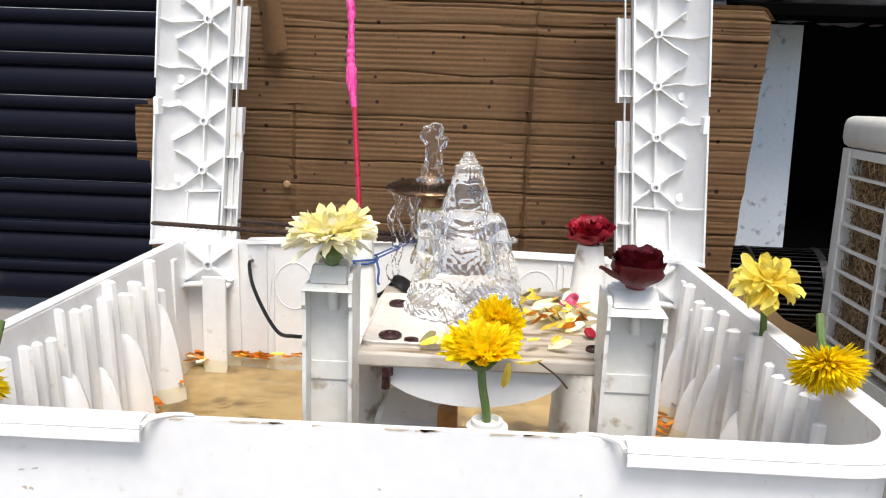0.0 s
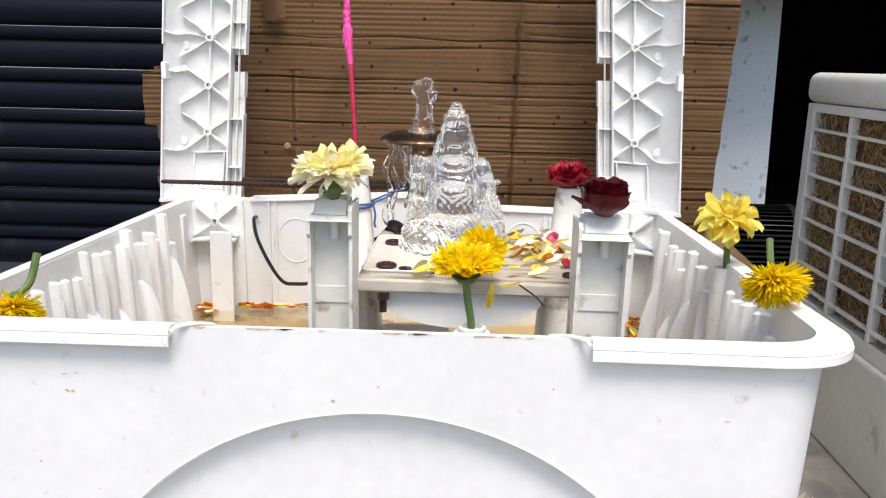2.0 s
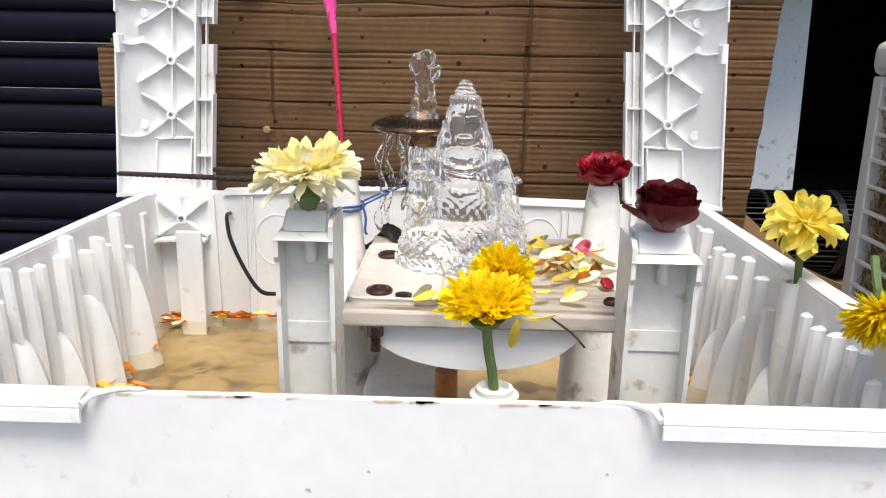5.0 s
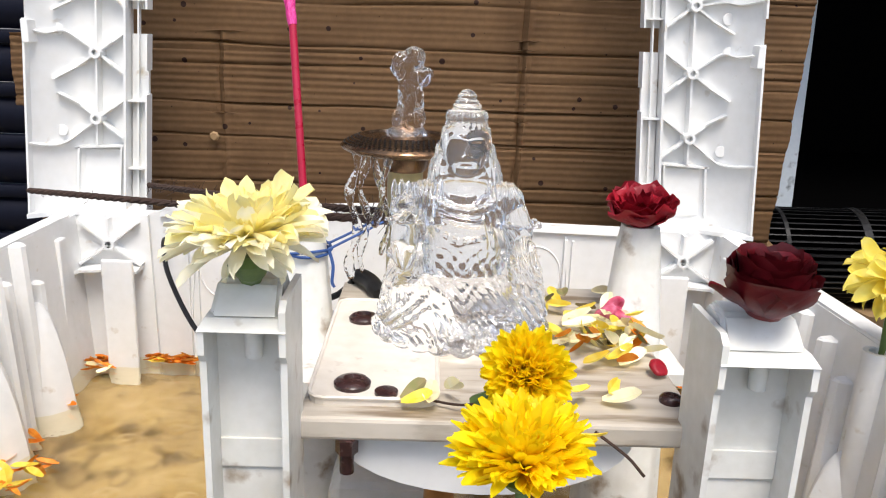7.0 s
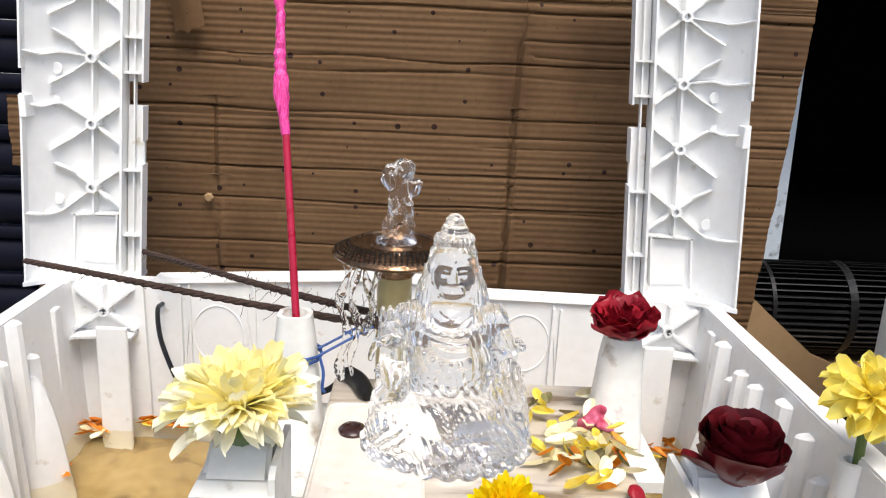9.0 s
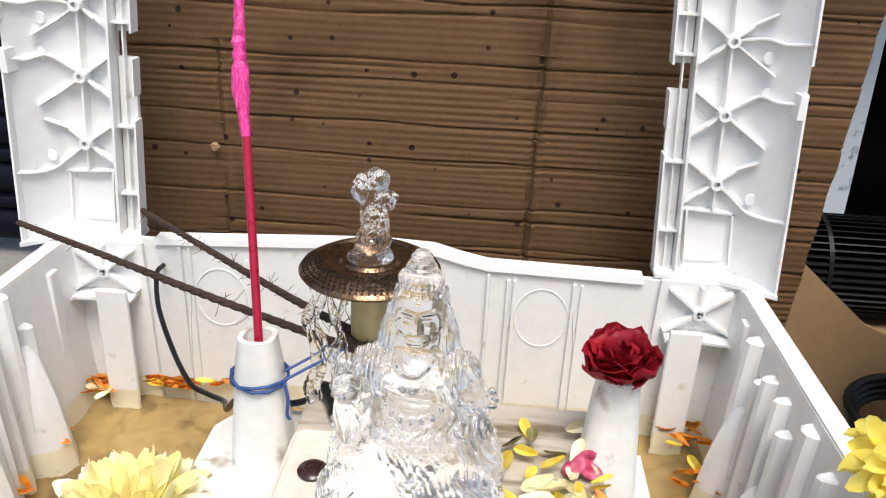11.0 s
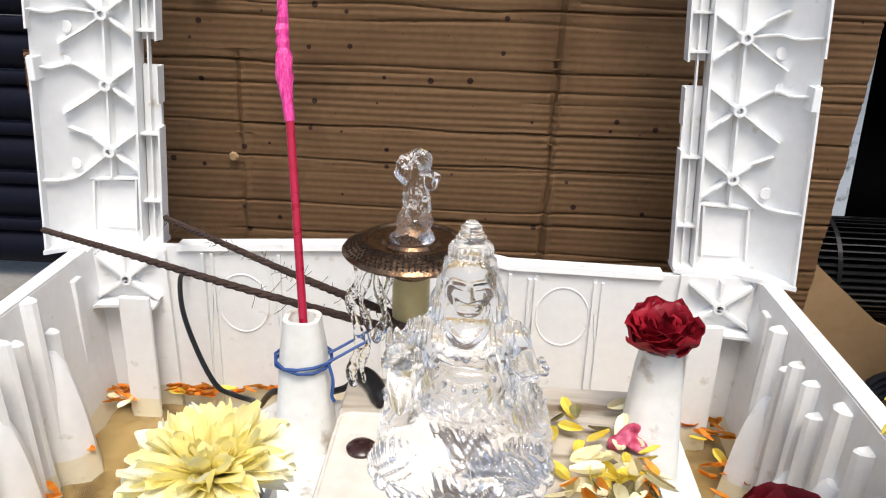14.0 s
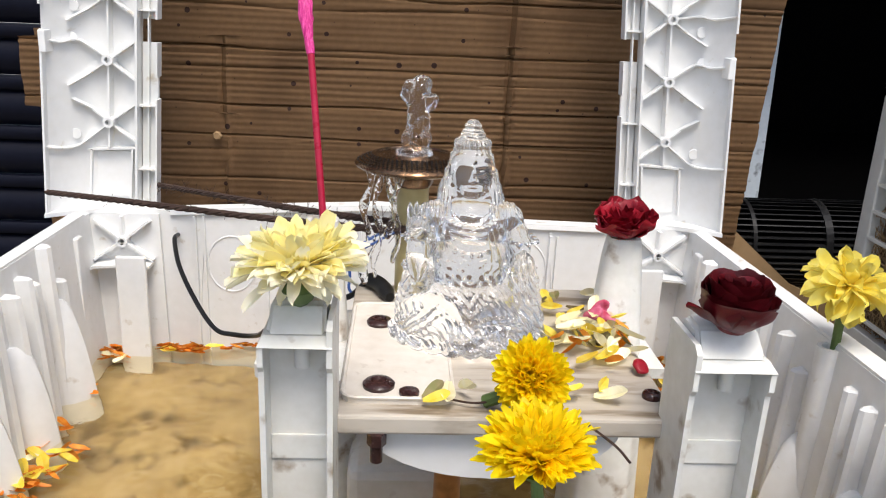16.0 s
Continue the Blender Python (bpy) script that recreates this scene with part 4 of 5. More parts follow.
# the clear seated statue
SX, SY, SZ = 0.0520, 0.240, PZ + 0.003
q = lambda x, y, z: (SX + 0.98 * x, SY + y + 0.11 * z, SZ + 0.975 * z)
body = [
    (q(0, 0.0, 0.004), (0.050, 0.041, 0.005)), (q(0, 0.006, 0.020), (0.041, 0.027, 0.020)),
    (q(-0.026, -0.015, 0.018), (0.026, 0.019, 0.015), (0, 12, 20)), (q(0.026, -0.015, 0.018), (0.026, 0.019, 0.015), (0, -12, -20)),
    (q(-0.012, -0.031, 0.014), (0.020, 0.009, 0.009), (0, 16, -10)), (q(0.013, -0.036, 0.012), (0.013, 0.008, 0.010), (0, 0, 12)),
    (q(0, 0.007, 0.050), (0.027, 0.021, 0.034)), (q(0, 0.006, 0.076), (0.029, 0.019, 0.019)),
    (q(-0.026, 0.004, 0.083), (0.011, 0.012, 0.011)), (q(0.026, 0.004, 0.083), (0.011, 0.012, 0.011)),
    (q(-0.032, 0.002, 0.066), (0.009, 0.011, 0.020), (0, 12, 0)), (q(-0.036, -0.010, 0.060), (0.0085, 0.010, 0.018), (-14, 0, 0)), (q(-0.0365, -0.015, 0.080), (0.0085, 0.0050, 0.010)),
    (q(0.033, 0.003, 0.066), (0.009, 0.011, 0.021), (0, -12, 0)), (q(0.039, -0.005, 0.044), (0.009, 0.012, 0.020), (0, -10, -15)), (q(0.036, -0.022, 0.031), (0.012, 0.009, 0.008), (0, 16, 0)),
    (q(-0.037, 0.006, 0.030), (0.012, 0.015, 0.030), (0, 14, 0)), (q(0.041, 0.006, 0.028), (0.011, 0.015, 0.028), (0, -14, 0)),
    (q(0, 0.0160, 0.096), (0.018, 0.014, 0.016)), (q(0, 0.0100, 0.1145), (0.0150, 0.0165, 0.0180)), (q(0, 0.0010, 0.1025), (0.0080, 0.0070, 0.0055)),
    (q(0, 0.0170, 0.113), (0.0168, 0.0135, 0.022)), (q(0, 0.0210, 0.094), (0.022, 0.011, 0.026)),
    (q(0, 0.0120, 0.1320), (0.0125, 0.013, 0.0065)), (q(0, 0.0130, 0.1385), (0.0086, 0.0086, 0.0050)), (q(0, 0.0130, 0.1440), (0.0060, 0.0060, 0.0042)),
]
for i in range(4):
    body.append((q(-0.0425 + 0.0042 * i, -0.0165, 0.0885 + 0.0015 * math.sin(0.8 + i * 0.9)), (0.0018, 0.0026, 0.0085)))
for sx2 in (-1, 1):
    body.append((q(sx2 * 0.0155, 0.016, 0.100), (0.0062, 0.009, 0.020), (0, sx2 * -10, 0)))
    body.append((q(sx2 * 0.0195, 0.012, 0.088), (0.0060, 0.008, 0.016), (0, sx2 * -14, 0)))
    for zz in (0.050, 0.070):
        for i in range(10):
            a = 2 * math.pi * i / 10
            body.append((q(sx2 * (0.035 + 0.0105 * math.cos(a)), -0.001 + 0.012 * math.sin(a), zz), (0.0028, 0.0028, 0.0016)))
for i in range(13):
    a = -1.5 + 0.25 * i
    body.append((q(0.021 * math.sin(a), 0.003 - 0.019 * math.cos(a), 0.090 - 0.010 * math.cos(a)), (0.0022, 0.0022, 0.0022)))
    body.append((q(0.024 * math.sin(a), 0.002 - 0.019 * math.cos(a), 0.082 - 0.020 * math.cos(a)), (0.0018, 0.0022, 0.0018)))
    body.append((q(0.050 * math.sin(a * 1.05), -0.040 * math.cos(a * 1.05), 0.0055), (0.0075, 0.006, 0.0050), (0, 0, 57 * a)))
statue = blob_mesh(body, 0.0009, "statue", GLASS, (SX, SY, SZ), 0.0, 85)


def bell(v, w):
    return math.exp(-(v / w) ** 2)


def carving(x, y, z, ny):
    """How far the surface is raised or cut at a place of the figure: face, hair, beads and folds."""
    front, wave = max(0.0, -ny), lambda v, p: math.sin(2 * math.pi * v / p)
    ax, w1, w2 = abs(x), noise.noise((x * 55, y * 40, z * 55)), noise.noise((x * 70 + 9, y * 50, z * 60))
    d = 0.0005 * noise.noise((x * 110, y * 110, z * 60))
    if z > 0.0965 and y < 0.006 and ax < 0.0135 and z < 0.127:
        d += front * (-0.0017 * bell(ax - 0.0060, 0.0036) * bell(z - 0.1160, 0.0026) + 0.0014 * bell(ax - 0.0060, 0.0030) * bell(z - 0.1160, 0.0010))
        d += front * (0.0012 * bell(z - 0.1200 + 22 * (ax - 0.006) ** 2, 0.0008) * bell(ax - 0.006, 0.0045))
        d += front * (0.0036 * bell(x, 0.0016) * bell(z - 0.1105, 0.0030) + 0.0020 * bell(x, 0.0013) * bell(z - 0.1155, 0.0030) + 0.0012 * bell(ax - 0.0024, 0.0012) * bell(z - 0.1093, 0.0012))
        d += front * (0.0014 * bell(z - 0.1056, 0.0009) * bell(x, 0.0040) - 0.0010 * bell(z - 0.1043, 0.0006) * bell(x, 0.0040) + 0.0014 * bell(z - 0.1030, 0.0009) * bell(x, 0.0034) - 0.0010 * bell(z - 0.1006, 0.0009) * bell(x, 0.0040))
        d += 0.0008 * bell(x, 0.0009) * bell(z - 0.1235, 0.0022) + 0.0009 * front * w1 + 0.0005 * wave(math.hypot(x, z - 0.110), 0.0056) * min(1.0, max(0.0, (ax - 0.006) / 0.005))
    elif z > 0.1355:
        d += 0.0003 * wave(z, 0.0030)
    elif z > 0.124:
        d += 0.0007 * math.sin(math.atan2(x, 0.012 - y) * 22) - 0.0012 * bell(z - 0.1262, 0.0007)
    elif z > 0.080 and ax > 0.0125 and ax < 0.027 and y < 0.020:
        d += 0.0007 * wave(ax + 0.10 * z, 0.0026)
    elif z > 0.056 and ax < 0.027:
        d += 0.0006 * front * (wave(math.hypot(x * 0.9, z - 0.102) + 0.005 * w1, 0.0064) if ax < 0.012 + 0.006 * w2 else 1.3 * wave(x + 0.25 * z + 0.004 * w1, 0.0052))
    elif z > 0.036 and ax < 0.028:
        d += 0.0007 * front * (wave(x + 0.2 * z + 0.006 * w1, 0.0058) + 0.6 * wave(z - 0.9 * ax + 0.007 * w2, 0.0078))
    elif ax > 0.027 and z > 0.034:
        d += 0.0005 * wave(0.35 * z + ax + 0.006 * w1, 0.0056) if x > 0 or y > -0.008 else 0.0002 * w1
    elif z > 0.007:
        d += 0.0006 * front * wave(math.hypot(ax - 0.024, (z - 0.012) * 1.2) + 0.007 * w1, 0.0066) + 0.0004 * wave(x + z + 0.006 * w2, 0.0052)
    return d


moved = [v.co + v.normal * carving(v.co.x / 0.98, v.co.y - 0.11 * v.co.z, v.co.z / 0.975, v.normal.y) for v in statue.data.vertices]
for v, co in zip(statue.data.vertices, moved):
    v.co = co
tagged(statue, "clear crystal seated figure on the stained deck", "statue")
bmj = [((NX, NY, NZ + 0.004), (0.014, 0.012, 0.006))]
for k in range(5):
    for i in range(5):
        a, r = 1.26 * k + 0.35 * i, 0.0068 - 0.0008 * i
        bmj.append(((NX + 0.003 * math.sin(i * 0.9) + r * math.cos(a), NY + r * math.sin(a), NZ + 0.007 + 0.0095 * i + 0.002 * (k % 3)), (0.0042, 0.0042, 0.0105)))
bmj += [((NX + 0.004, NY, NZ + 0.055), (0.0080, 0.0070, 0.0080)), ((NX + 0.012, NY - 0.002, NZ + 0.043), (0.0052, 0.0048, 0.0075), (0, 30, 0)), ((NX - 0.005, NY - 0.003, NZ + 0.050), (0.0055, 0.005, 0.009), (0, -15, 0))]
jet = blob_mesh(bmj, 0.0011, "water_jet", JET, (NX, NY, NZ), 0.0065, 110)
tagged(jet, "short bubbling jet of clear water above the dish", "water jet")
drip = []
for x0, y0, n0, w0 in ((-0.034, -0.022, 26, 0.0028), (-0.026, -0.030, 24, 0.0022), (-0.016, -0.036, 14, 0.0024), (-0.012, -0.032, 20, 0.0018)):
    for i in range(n0):
        drip.append(((NX + x0 + 0.0028 * math.sin(i * 0.45 + x0 * 900), NY + y0 + 0.001 * math.cos(i * 0.6), NZ - 0.007 - 0.0034 * i), (w0 * (1 + 0.45 * math.sin(i * 0.8 + x0 * 500)), w0, 0.0042)))
fall = blob_mesh(drip, 0.0009, "falling_water", JET, (NX - 0.03, NY - 0.02, NZ - 0.1), 0.0012, 160)
tagged(fall, "thin strands of clear water falling from the dish", "water")
for o in (jet, fall, statue):
    o.visible_shadow = False

# ---- flowers ----


def petal(bm, m, length, width, curl, cup, seg=8, tip=0.75, start=0.0, wave=0.0, seed=0.0):
    """One petal along +y of m, curling up by curl degrees in all, cupped across and waved at its edge."""
    rows = []
    y = z = 0.0
    ang = radians(start)
    ks = (-1, -0.5, 0, 0.5, 1) if wave else (-1, 0, 1)
    for i in range(seg + 1):
        f = i / seg
        w = width * (0.32 + 0.68 * math.sin(min(f / tip, 1) * math.pi / 2)) * (1 if f <= tip else math.sqrt(max(1 - ((f - tip) / (1 - tip)) ** 2, 0.05)))
        rows.append([bm.verts.new(m @ Vector((k * w / 2, y, z + cup * w * k * k + wave * width * f * noise.noise((k * 0.9 + seed, f * 1.4, seed))))) for k in ks])
        ang += radians(curl) / seg
        y += math.cos(ang) * length / seg
        z += math.sin(ang) * length / seg
    for a, b in zip(rows, rows[1:]):
        for j in range(len(ks) - 1):
            bm.faces.new((a[j], a[j + 1], b[j + 1], b[j]))


def bloom(name, c, axis, radius, layers, mats, label, seed, stem=None, stem_r=0.0028, calyx=0.35, calyx_drop=0.2, category="flower", wave=0.0, tip=0.75, jitter=1.0):
    """A flower: petal layers of (count, tilt, length, width, curl, cup, part), a calyx and a bent stem."""
    rnd = random.Random(seed)
    ob = thing(name, c, label, category)
    turn = Vector(axis).to_track_quat("Z", "Y").to_matrix().to_4x4()
    for pi, (nm, rows) in enumerate(layers):
        b = bmesh.new()
        for cnt, tilt, ln, wd, curl, cup, off in rows:
            for i in range(cnt):
                a = 360 * (i + rnd.uniform(-0.3, 0.3)) / cnt + 17 * tilt
                l = radius * ln * rnd.uniform(0.86, 1.1)
                m = Matrix.Translation(c) @ turn @ pose(0, 0, 0, 0, 0, a) @ pose(0, radius * 0.06, off * radius, tilt + jitter * rnd.uniform(-11, 11), jitter * rnd.uniform(-25, 25), jitter * rnd.uniform(-8, 8))
                petal(b, m, l, radius * wd * rnd.uniform(0.85, 1.15), curl + rnd.uniform(-28, 28), cup * rnd.uniform(0.4, 1.5), tip=tip, wave=wave, seed=rnd.uniform(0, 50))
        part(nm, b, mats[pi], ob, smooth="all")
    k = lathe([(0.02 * radius, -calyx_drop * radius - 0.30 * radius), (calyx * 0.6 * radius, -calyx_drop * radius - 0.20 * radius), (calyx * radius, -calyx_drop * radius), (calyx * 0.7 * radius, 0.0)], c, 14, axis=turn.to_3x3())
    part("calyx", k, GREEN, ob, "dark green calyx", smooth=True)
    if stem:
        part("stem", tube(spline([Vector(c) - Vector(axis).normalized() * radius * (calyx_drop + 0.1), *stem], 6), stem_r, 8), GREEN, ob, "green stem", smooth=True)
    return ob


MUM = [("petals", [(30, -12, 0.96, 0.21, 14, 0.3, 0.02), (44, 4, 1.0, 0.21, 18, 0.3, 0.04), (48, 16, 1.0, 0.21, 18, 0.3, 0.06), (46, 28, 0.96, 0.21, 18, 0.35, 0.07), (42, 40, 0.90, 0.20, 18, 0.35, 0.08), (36, 52, 0.82, 0.20, 16, 0.4, 0.08), (30, 64, 0.74, 0.19, 12, 0.4, 0.08), (22, 78, 0.64, 0.17, 6, 0.4, 0.08)])]
POM = [("petals", [(64, -22, 0.92, 0.085, 30, 0.5, 0.10), (80, -8, 1.0, 0.085, 24, 0.5, 0.10), (84, 6, 1.0, 0.085, 20, 0.5, 0.10), (80, 18, 0.96, 0.085, 16, 0.5, 0.10), (72, 30, 0.90, 0.085, 14, 0.5, 0.10), (62, 43, 0.82, 0.085, 12, 0.5, 0.08), (48, 57, 0.76, 0.085, 8, 0.5, 0.06), (30, 73, 0.70, 0.085, 4, 0.5, 0.05)])]
DAHLIA = [("outer_petals", [(5, -44, 0.60, 0.22, -24, 0.2, 0.12), (20, 5, 0.97, 0.25, -16, 0.2, 0.18), (25, 12, 1.0, 0.26, -12, 0.2, 0.20), (27, 19, 1.0, 0.26, -8, 0.22, 0.22)]),
          ("inner_petals", [(26, 27, 0.95, 0.26, -2, 0.22, 0.22), (24, 35, 0.88, 0.26, 4, 0.25, 0.21), (21, 45, 0.78, 0.24, 8, 0.28, 0.20), (17, 57, 0.68, 0.22, 8, 0.32, 0.18), (12, 69, 0.58, 0.19, 8, 0.36, 0.18), (7, 82, 0.48, 0.16, 6, 0.4, 0.16)])]
BOWL = [("petals", [(30, 20, 0.90, 0.20, 16, 0.3, 0.02), (40, 25, 1.0, 0.20, 4, 0.3, 0.04), (44, 31, 1.0, 0.20, -6, 0.3, 0.06), (44, 38, 0.98, 0.20, -10, 0.3, 0.08), (40, 46, 0.92, 0.20, -8, 0.35, 0.10), (34, 55, 0.84, 0.19, -4, 0.4, 0.10), (28, 66, 0.76, 0.18, 0, 0.4, 0.10), (18, 80, 0.68, 0.16, 0, 0.4, 0.10)])]
SHAGGY = [("petals", [(4, -70, 0.80, 0.36, -20, 0.3, 0.1), (8, -34, 0.95, 0.40, -34, 0.3, 0.1), (10, -8, 1.02, 0.42, -30, 0.3, 0.12), (11, 12, 1.0, 0.42, -20, 0.3, 0.14), (11, 34, 0.90, 0.33, 6, 0.35, 0.1), (9, 58, 0.76, 0.30, 8, 0.4, 0.1), (6, 78, 0.62, 0.25, 6, 0.4, 0.1)])]

bloom("dahlia", (-0.0455, 0.109, 0.3045), (-0.06, -0.05, 1), 0.0325, DAHLIA, (CREAM, CREAMIN), "large cream dahlia with a pale yellow heart on a white post", 2, stem=[(-0.047, 0.118, 0.290), (-0.048, 0.120, 0.278)], stem_r=0.0055, calyx=0.30, calyx_drop=0.12, wave=0.6, tip=0.66, jitter=1.25)
bloom("chrysanthemum", (0.0665, 0.034, 0.2490), (-0.06, -0.12, 1), 0.0265, BOWL, (YELLOW,), "bright yellow chrysanthemum on a green stem at the basin's front", 3, stem=[(0.068, 0.031, 0.232), (0.072, 0.030, 0.205), (0.072, 0.029, 0.15)], calyx=0.42, calyx_drop=0.0, wave=0.45, tip=0.74)
bloom("chrysanthemum", (0.079, 0.128, 0.244), (-0.10, -0.85, 0.50), 0.0215, MUM, (YELLOW,), "yellow chrysanthemum lying on its side on the deck", 5, stem=[(0.064, 0.140, 0.226), (0.056, 0.144, 0.220)], stem_r=0.004, calyx=0.3, calyx_drop=0.05, wave=0.5, tip=0.74)
bloom("shaggy_chrysanthemum", (0.329, 0.259, 0.254), (-0.02, -0.25, 1), 0.032, SHAGGY, (LEMON,), "pale lemon shaggy flower standing in a side tube", 6, wave=0.7, tip=0.66, jitter=1.8, stem=[(0.333, 0.267, 0.225), (0.336, 0.271, 0.19), (0.336, 0.271, 0.15)], stem_r=0.0034, calyx=0.16)
bloom("pompon_chrysanthemum", (0.320, 0.104, 0.236), (0.0, -0.62, -0.78), 0.027, POM, (YELLOW,), "yellow pompon flower hanging over the basin rim", 7, stem=[(0.322, 0.120, 0.246), (0.325, 0.135, 0.262)], stem_r=0.003, calyx=0.3)
bloom("pompon_chrysanthemum", (-0.310, 0.085, 0.197), (0.05, -0.62, -0.78), 0.0255, POM, (YELLOW,), "yellow pompon flower hanging by the basin wall", 9, stem=[(-0.303, 0.100, 0.213), (-0.300, 0.110, 0.236)], stem_r=0.0032, calyx=0.3)


def rose(c, axis, radius, mat, label, seed, flat=1.0, rough=0.10):
    """Nested cupped petals whose lips roll outwards."""
    rnd = random.Random(seed)
    ob = thing("rose", c, label, "flower", "roses on the posts")
    turn = Vector(axis).to_track_quat("Z", "Y").to_matrix().to_4x4()
    for nm, rows in (("outer_petals", ((5, 0.98, flat * 1.15, 80, 0.10), (5, 0.88, flat * 1.28, 74, 0.10))), ("inner_petals", ((5, 0.74, flat * 1.40, 70, 0.12), (5, 0.58, flat * 1.46, 72, 0.12), (4, 0.40, flat * 1.48, 80, 0.10), (3, 0.22, flat * 1.46, 100, 0.05)))):
        b = bmesh.new()
        for cnt, rmax, hgt, span, roll in rows:
            for i in range(cnt):
                a0 = 360 * (i + rnd.uniform(-0.25, 0.25)) / cnt + rmax * 311
                rm, hh, sp = radius * rmax * rnd.uniform(0.9, 1.06), radius * hgt * rnd.uniform(0.88, 1.06), span * rnd.uniform(0.85, 1.1)
                g = []
                for r in range(9):
                    f = r / 8
                    row = []
                    for k in range(-4, 5):
                        u = k / 4
                        a = radians(a0 + u * sp * (0.75 + 0.25 * f))
                        rr = rm * (0.30 + 0.70 * math.sin(min(f * 1.15, 1) * math.pi / 2) ** 0.8) + roll * radius * f ** 6 * (1 - 0.6 * u * u) + rough * radius * noise.noise((u * 2.2 + seed, f * 2, a0))
                        z = hh * f * (1 - 0.22 * u ** 4 - 0.10 * u * u * f) - roll * 0.7 * radius * max(f - 0.85, 0) / 0.15 + (rough + 0.08) * radius * f * noise.noise((u * 3, a0, seed))
                        row.append(b.verts.new(Matrix.Translation(c) @ turn @ Vector((rr * math.cos(a), rr * math.sin(a), z))))
                    g.append(row)
                for p, q2 in zip(g, g[1:]):
                    for j in range(8):
                        b.faces.new((p[j], p[j + 1], q2[j + 1], q2[j]))
        part(nm, b, mat, ob, smooth="all")
    part("calyx", lathe([(0.12 * radius, -0.10 * radius), (0.4 * radius, -0.02 * radius), (0.5 * radius, 0.25 * radius), (0.2 * radius, 0.3 * radius)], c, 14, axis=turn.to_3x3()), mat, ob, smooth=True)
    return ob


fr = rose((0.1780, 0.108, 0.2845), (0.03, -0.10, 1), 0.0188, ROSE, "dark red rose on a front post", 3, flat=1.08)
sp = bmesh.new()
petal(sp, Matrix.Translation((0.1660, 0.102, 0.2895)) @ pose(0, 0, 0, 0, 0, 100), 0.020, 0.011, 20, 0.4, 6, 0.4, 20, 0.3, 3.0)
part("loose_petal", sp, ROSE, fr, smooth=True)
rose((0.172, 0.297, 0.280), (-0.12, -0.20, 1), 0.0210, ROSEB, "crimson rose on a back post", 5, flat=0.74, rough=0.30)

# side tube and little cups
tb = thing("flower_tube", (0.336, 0.271, 0.05), "white plastic flower tube on the basin's side", "tube")
part("sleeve", lathe([(0.0105, 0.05 - 0.05), (0.0100, 0.13), (0.0095, 0.153), (0.0060, 0.153), (0.0055, 0.10)], (0.332, 0.271, 0.05), 18), PLASTIC, tb, smooth=True)
for x, y, dz in ((0.072, 0.026, 0.0), (-0.067, 0.026, -0.012)):
    cp = thing("flower_cup", (x, y, 0.0), "small translucent plastic flower cup inside the front wall", "cup", "front cups")
    part("sleeve", lathe([(0.011, -0.012), (0.011, 0.19 + dz), (0.0105, 0.211 + dz), (0.008, 0.212 + dz), (0.007, 0.18 + dz)], (x, y, 0), 20), MILKY, cp, smooth=True)
    part("collar", lathe([(0.011, 0.203 + dz), (0.0138, 0.205 + dz), (0.0138, 0.207 + dz), (0.011, 0.208 + dz)], (x, y, 0), 20), MILKY, cp, smooth=True)

# ---- the pink incense stick ----
stick = thing("incense_stick", (-0.053, 0.305, 0.272), "red stick with a crumpled pink foil wrapper in a post", "incense stick")
line = lambda z: (-0.0525 - 0.11 * (z - 0.28), 0.305 + 0.34 * (z - 0.28), z)
part("rod", tube([line(z) for z in (0.270, 0.32, 0.37, 0.42)], 0.0027, 12), RED, stick, smooth=True)
pw, rw = [], []
rnd = random.Random(12)
for i in range(80):
    z = 0.398 + 0.28 * i / 79
    x, y, _ = line(z)
    pw.append((x - 0.0015 * math.sin(i * 0.16), y, z))
    rw.append(0.0029 + 0.0019 * math.exp(-((z - 0.428) / 0.020) ** 2) + 0.0012 * max(0, min(1, (z - 0.40) * 10)) + 0.0004 * rnd.uniform(-1, 1))
wr = tube(pw, rw, 12)
for v in wr.verts:
    v.co += Vector((noise.noise(v.co * 160), noise.noise(v.co * 150 + Vector((5, 0, 0))), 0)) * 0.0016 * min(1, max(0, (v.co.z - 0.398) * 25))
part("wrapper", wr, PINK, stick, "crumpled shiny pink foil wrapper")

# ---- ropes, thread, cable ----


def rope(name, pts, r, label, fray=0, seed=1):
    ob = thing(name, pts[0], label, "rope")
    path = spline(pts, 40)
    b = bmesh.new()
    for k in range(3):
        tw = []
        for i, p in enumerate(path):
            d = (path[min(i + 1, len(path) - 1)] - path[max(i - 1, 0)]).normalized()
            s = d.cross(Vector((0, 0, 1))).normalized()
            u = s.cross(d)
            a = i * 0.65 + 2 * math.pi * k / 3
            tw.append(p + (s * math.cos(a) + u * math.sin(a)) * r * 0.42)
        tube(tw, r * 0.66, 6, b)
    part("strand", b, ROPE, ob, smooth=True)
    rn = random.Random(seed)
    f = bmesh.new()
    for _ in range(fray):
        p = path[rn.randrange(len(path))]
        d = Vector((rn.uniform(-1, 1), rn.uniform(-1, 1), rn.uniform(-1, 1))) * rn.uniform(0.004, 0.012)
        tube([p, p + d * 0.5 + Vector((0, 0, -0.001)), p + d], 0.00025, 3, f)
    if fray:
        tagged(part("fibre", f, ROPE, ob), kind="stuff")
    return ob


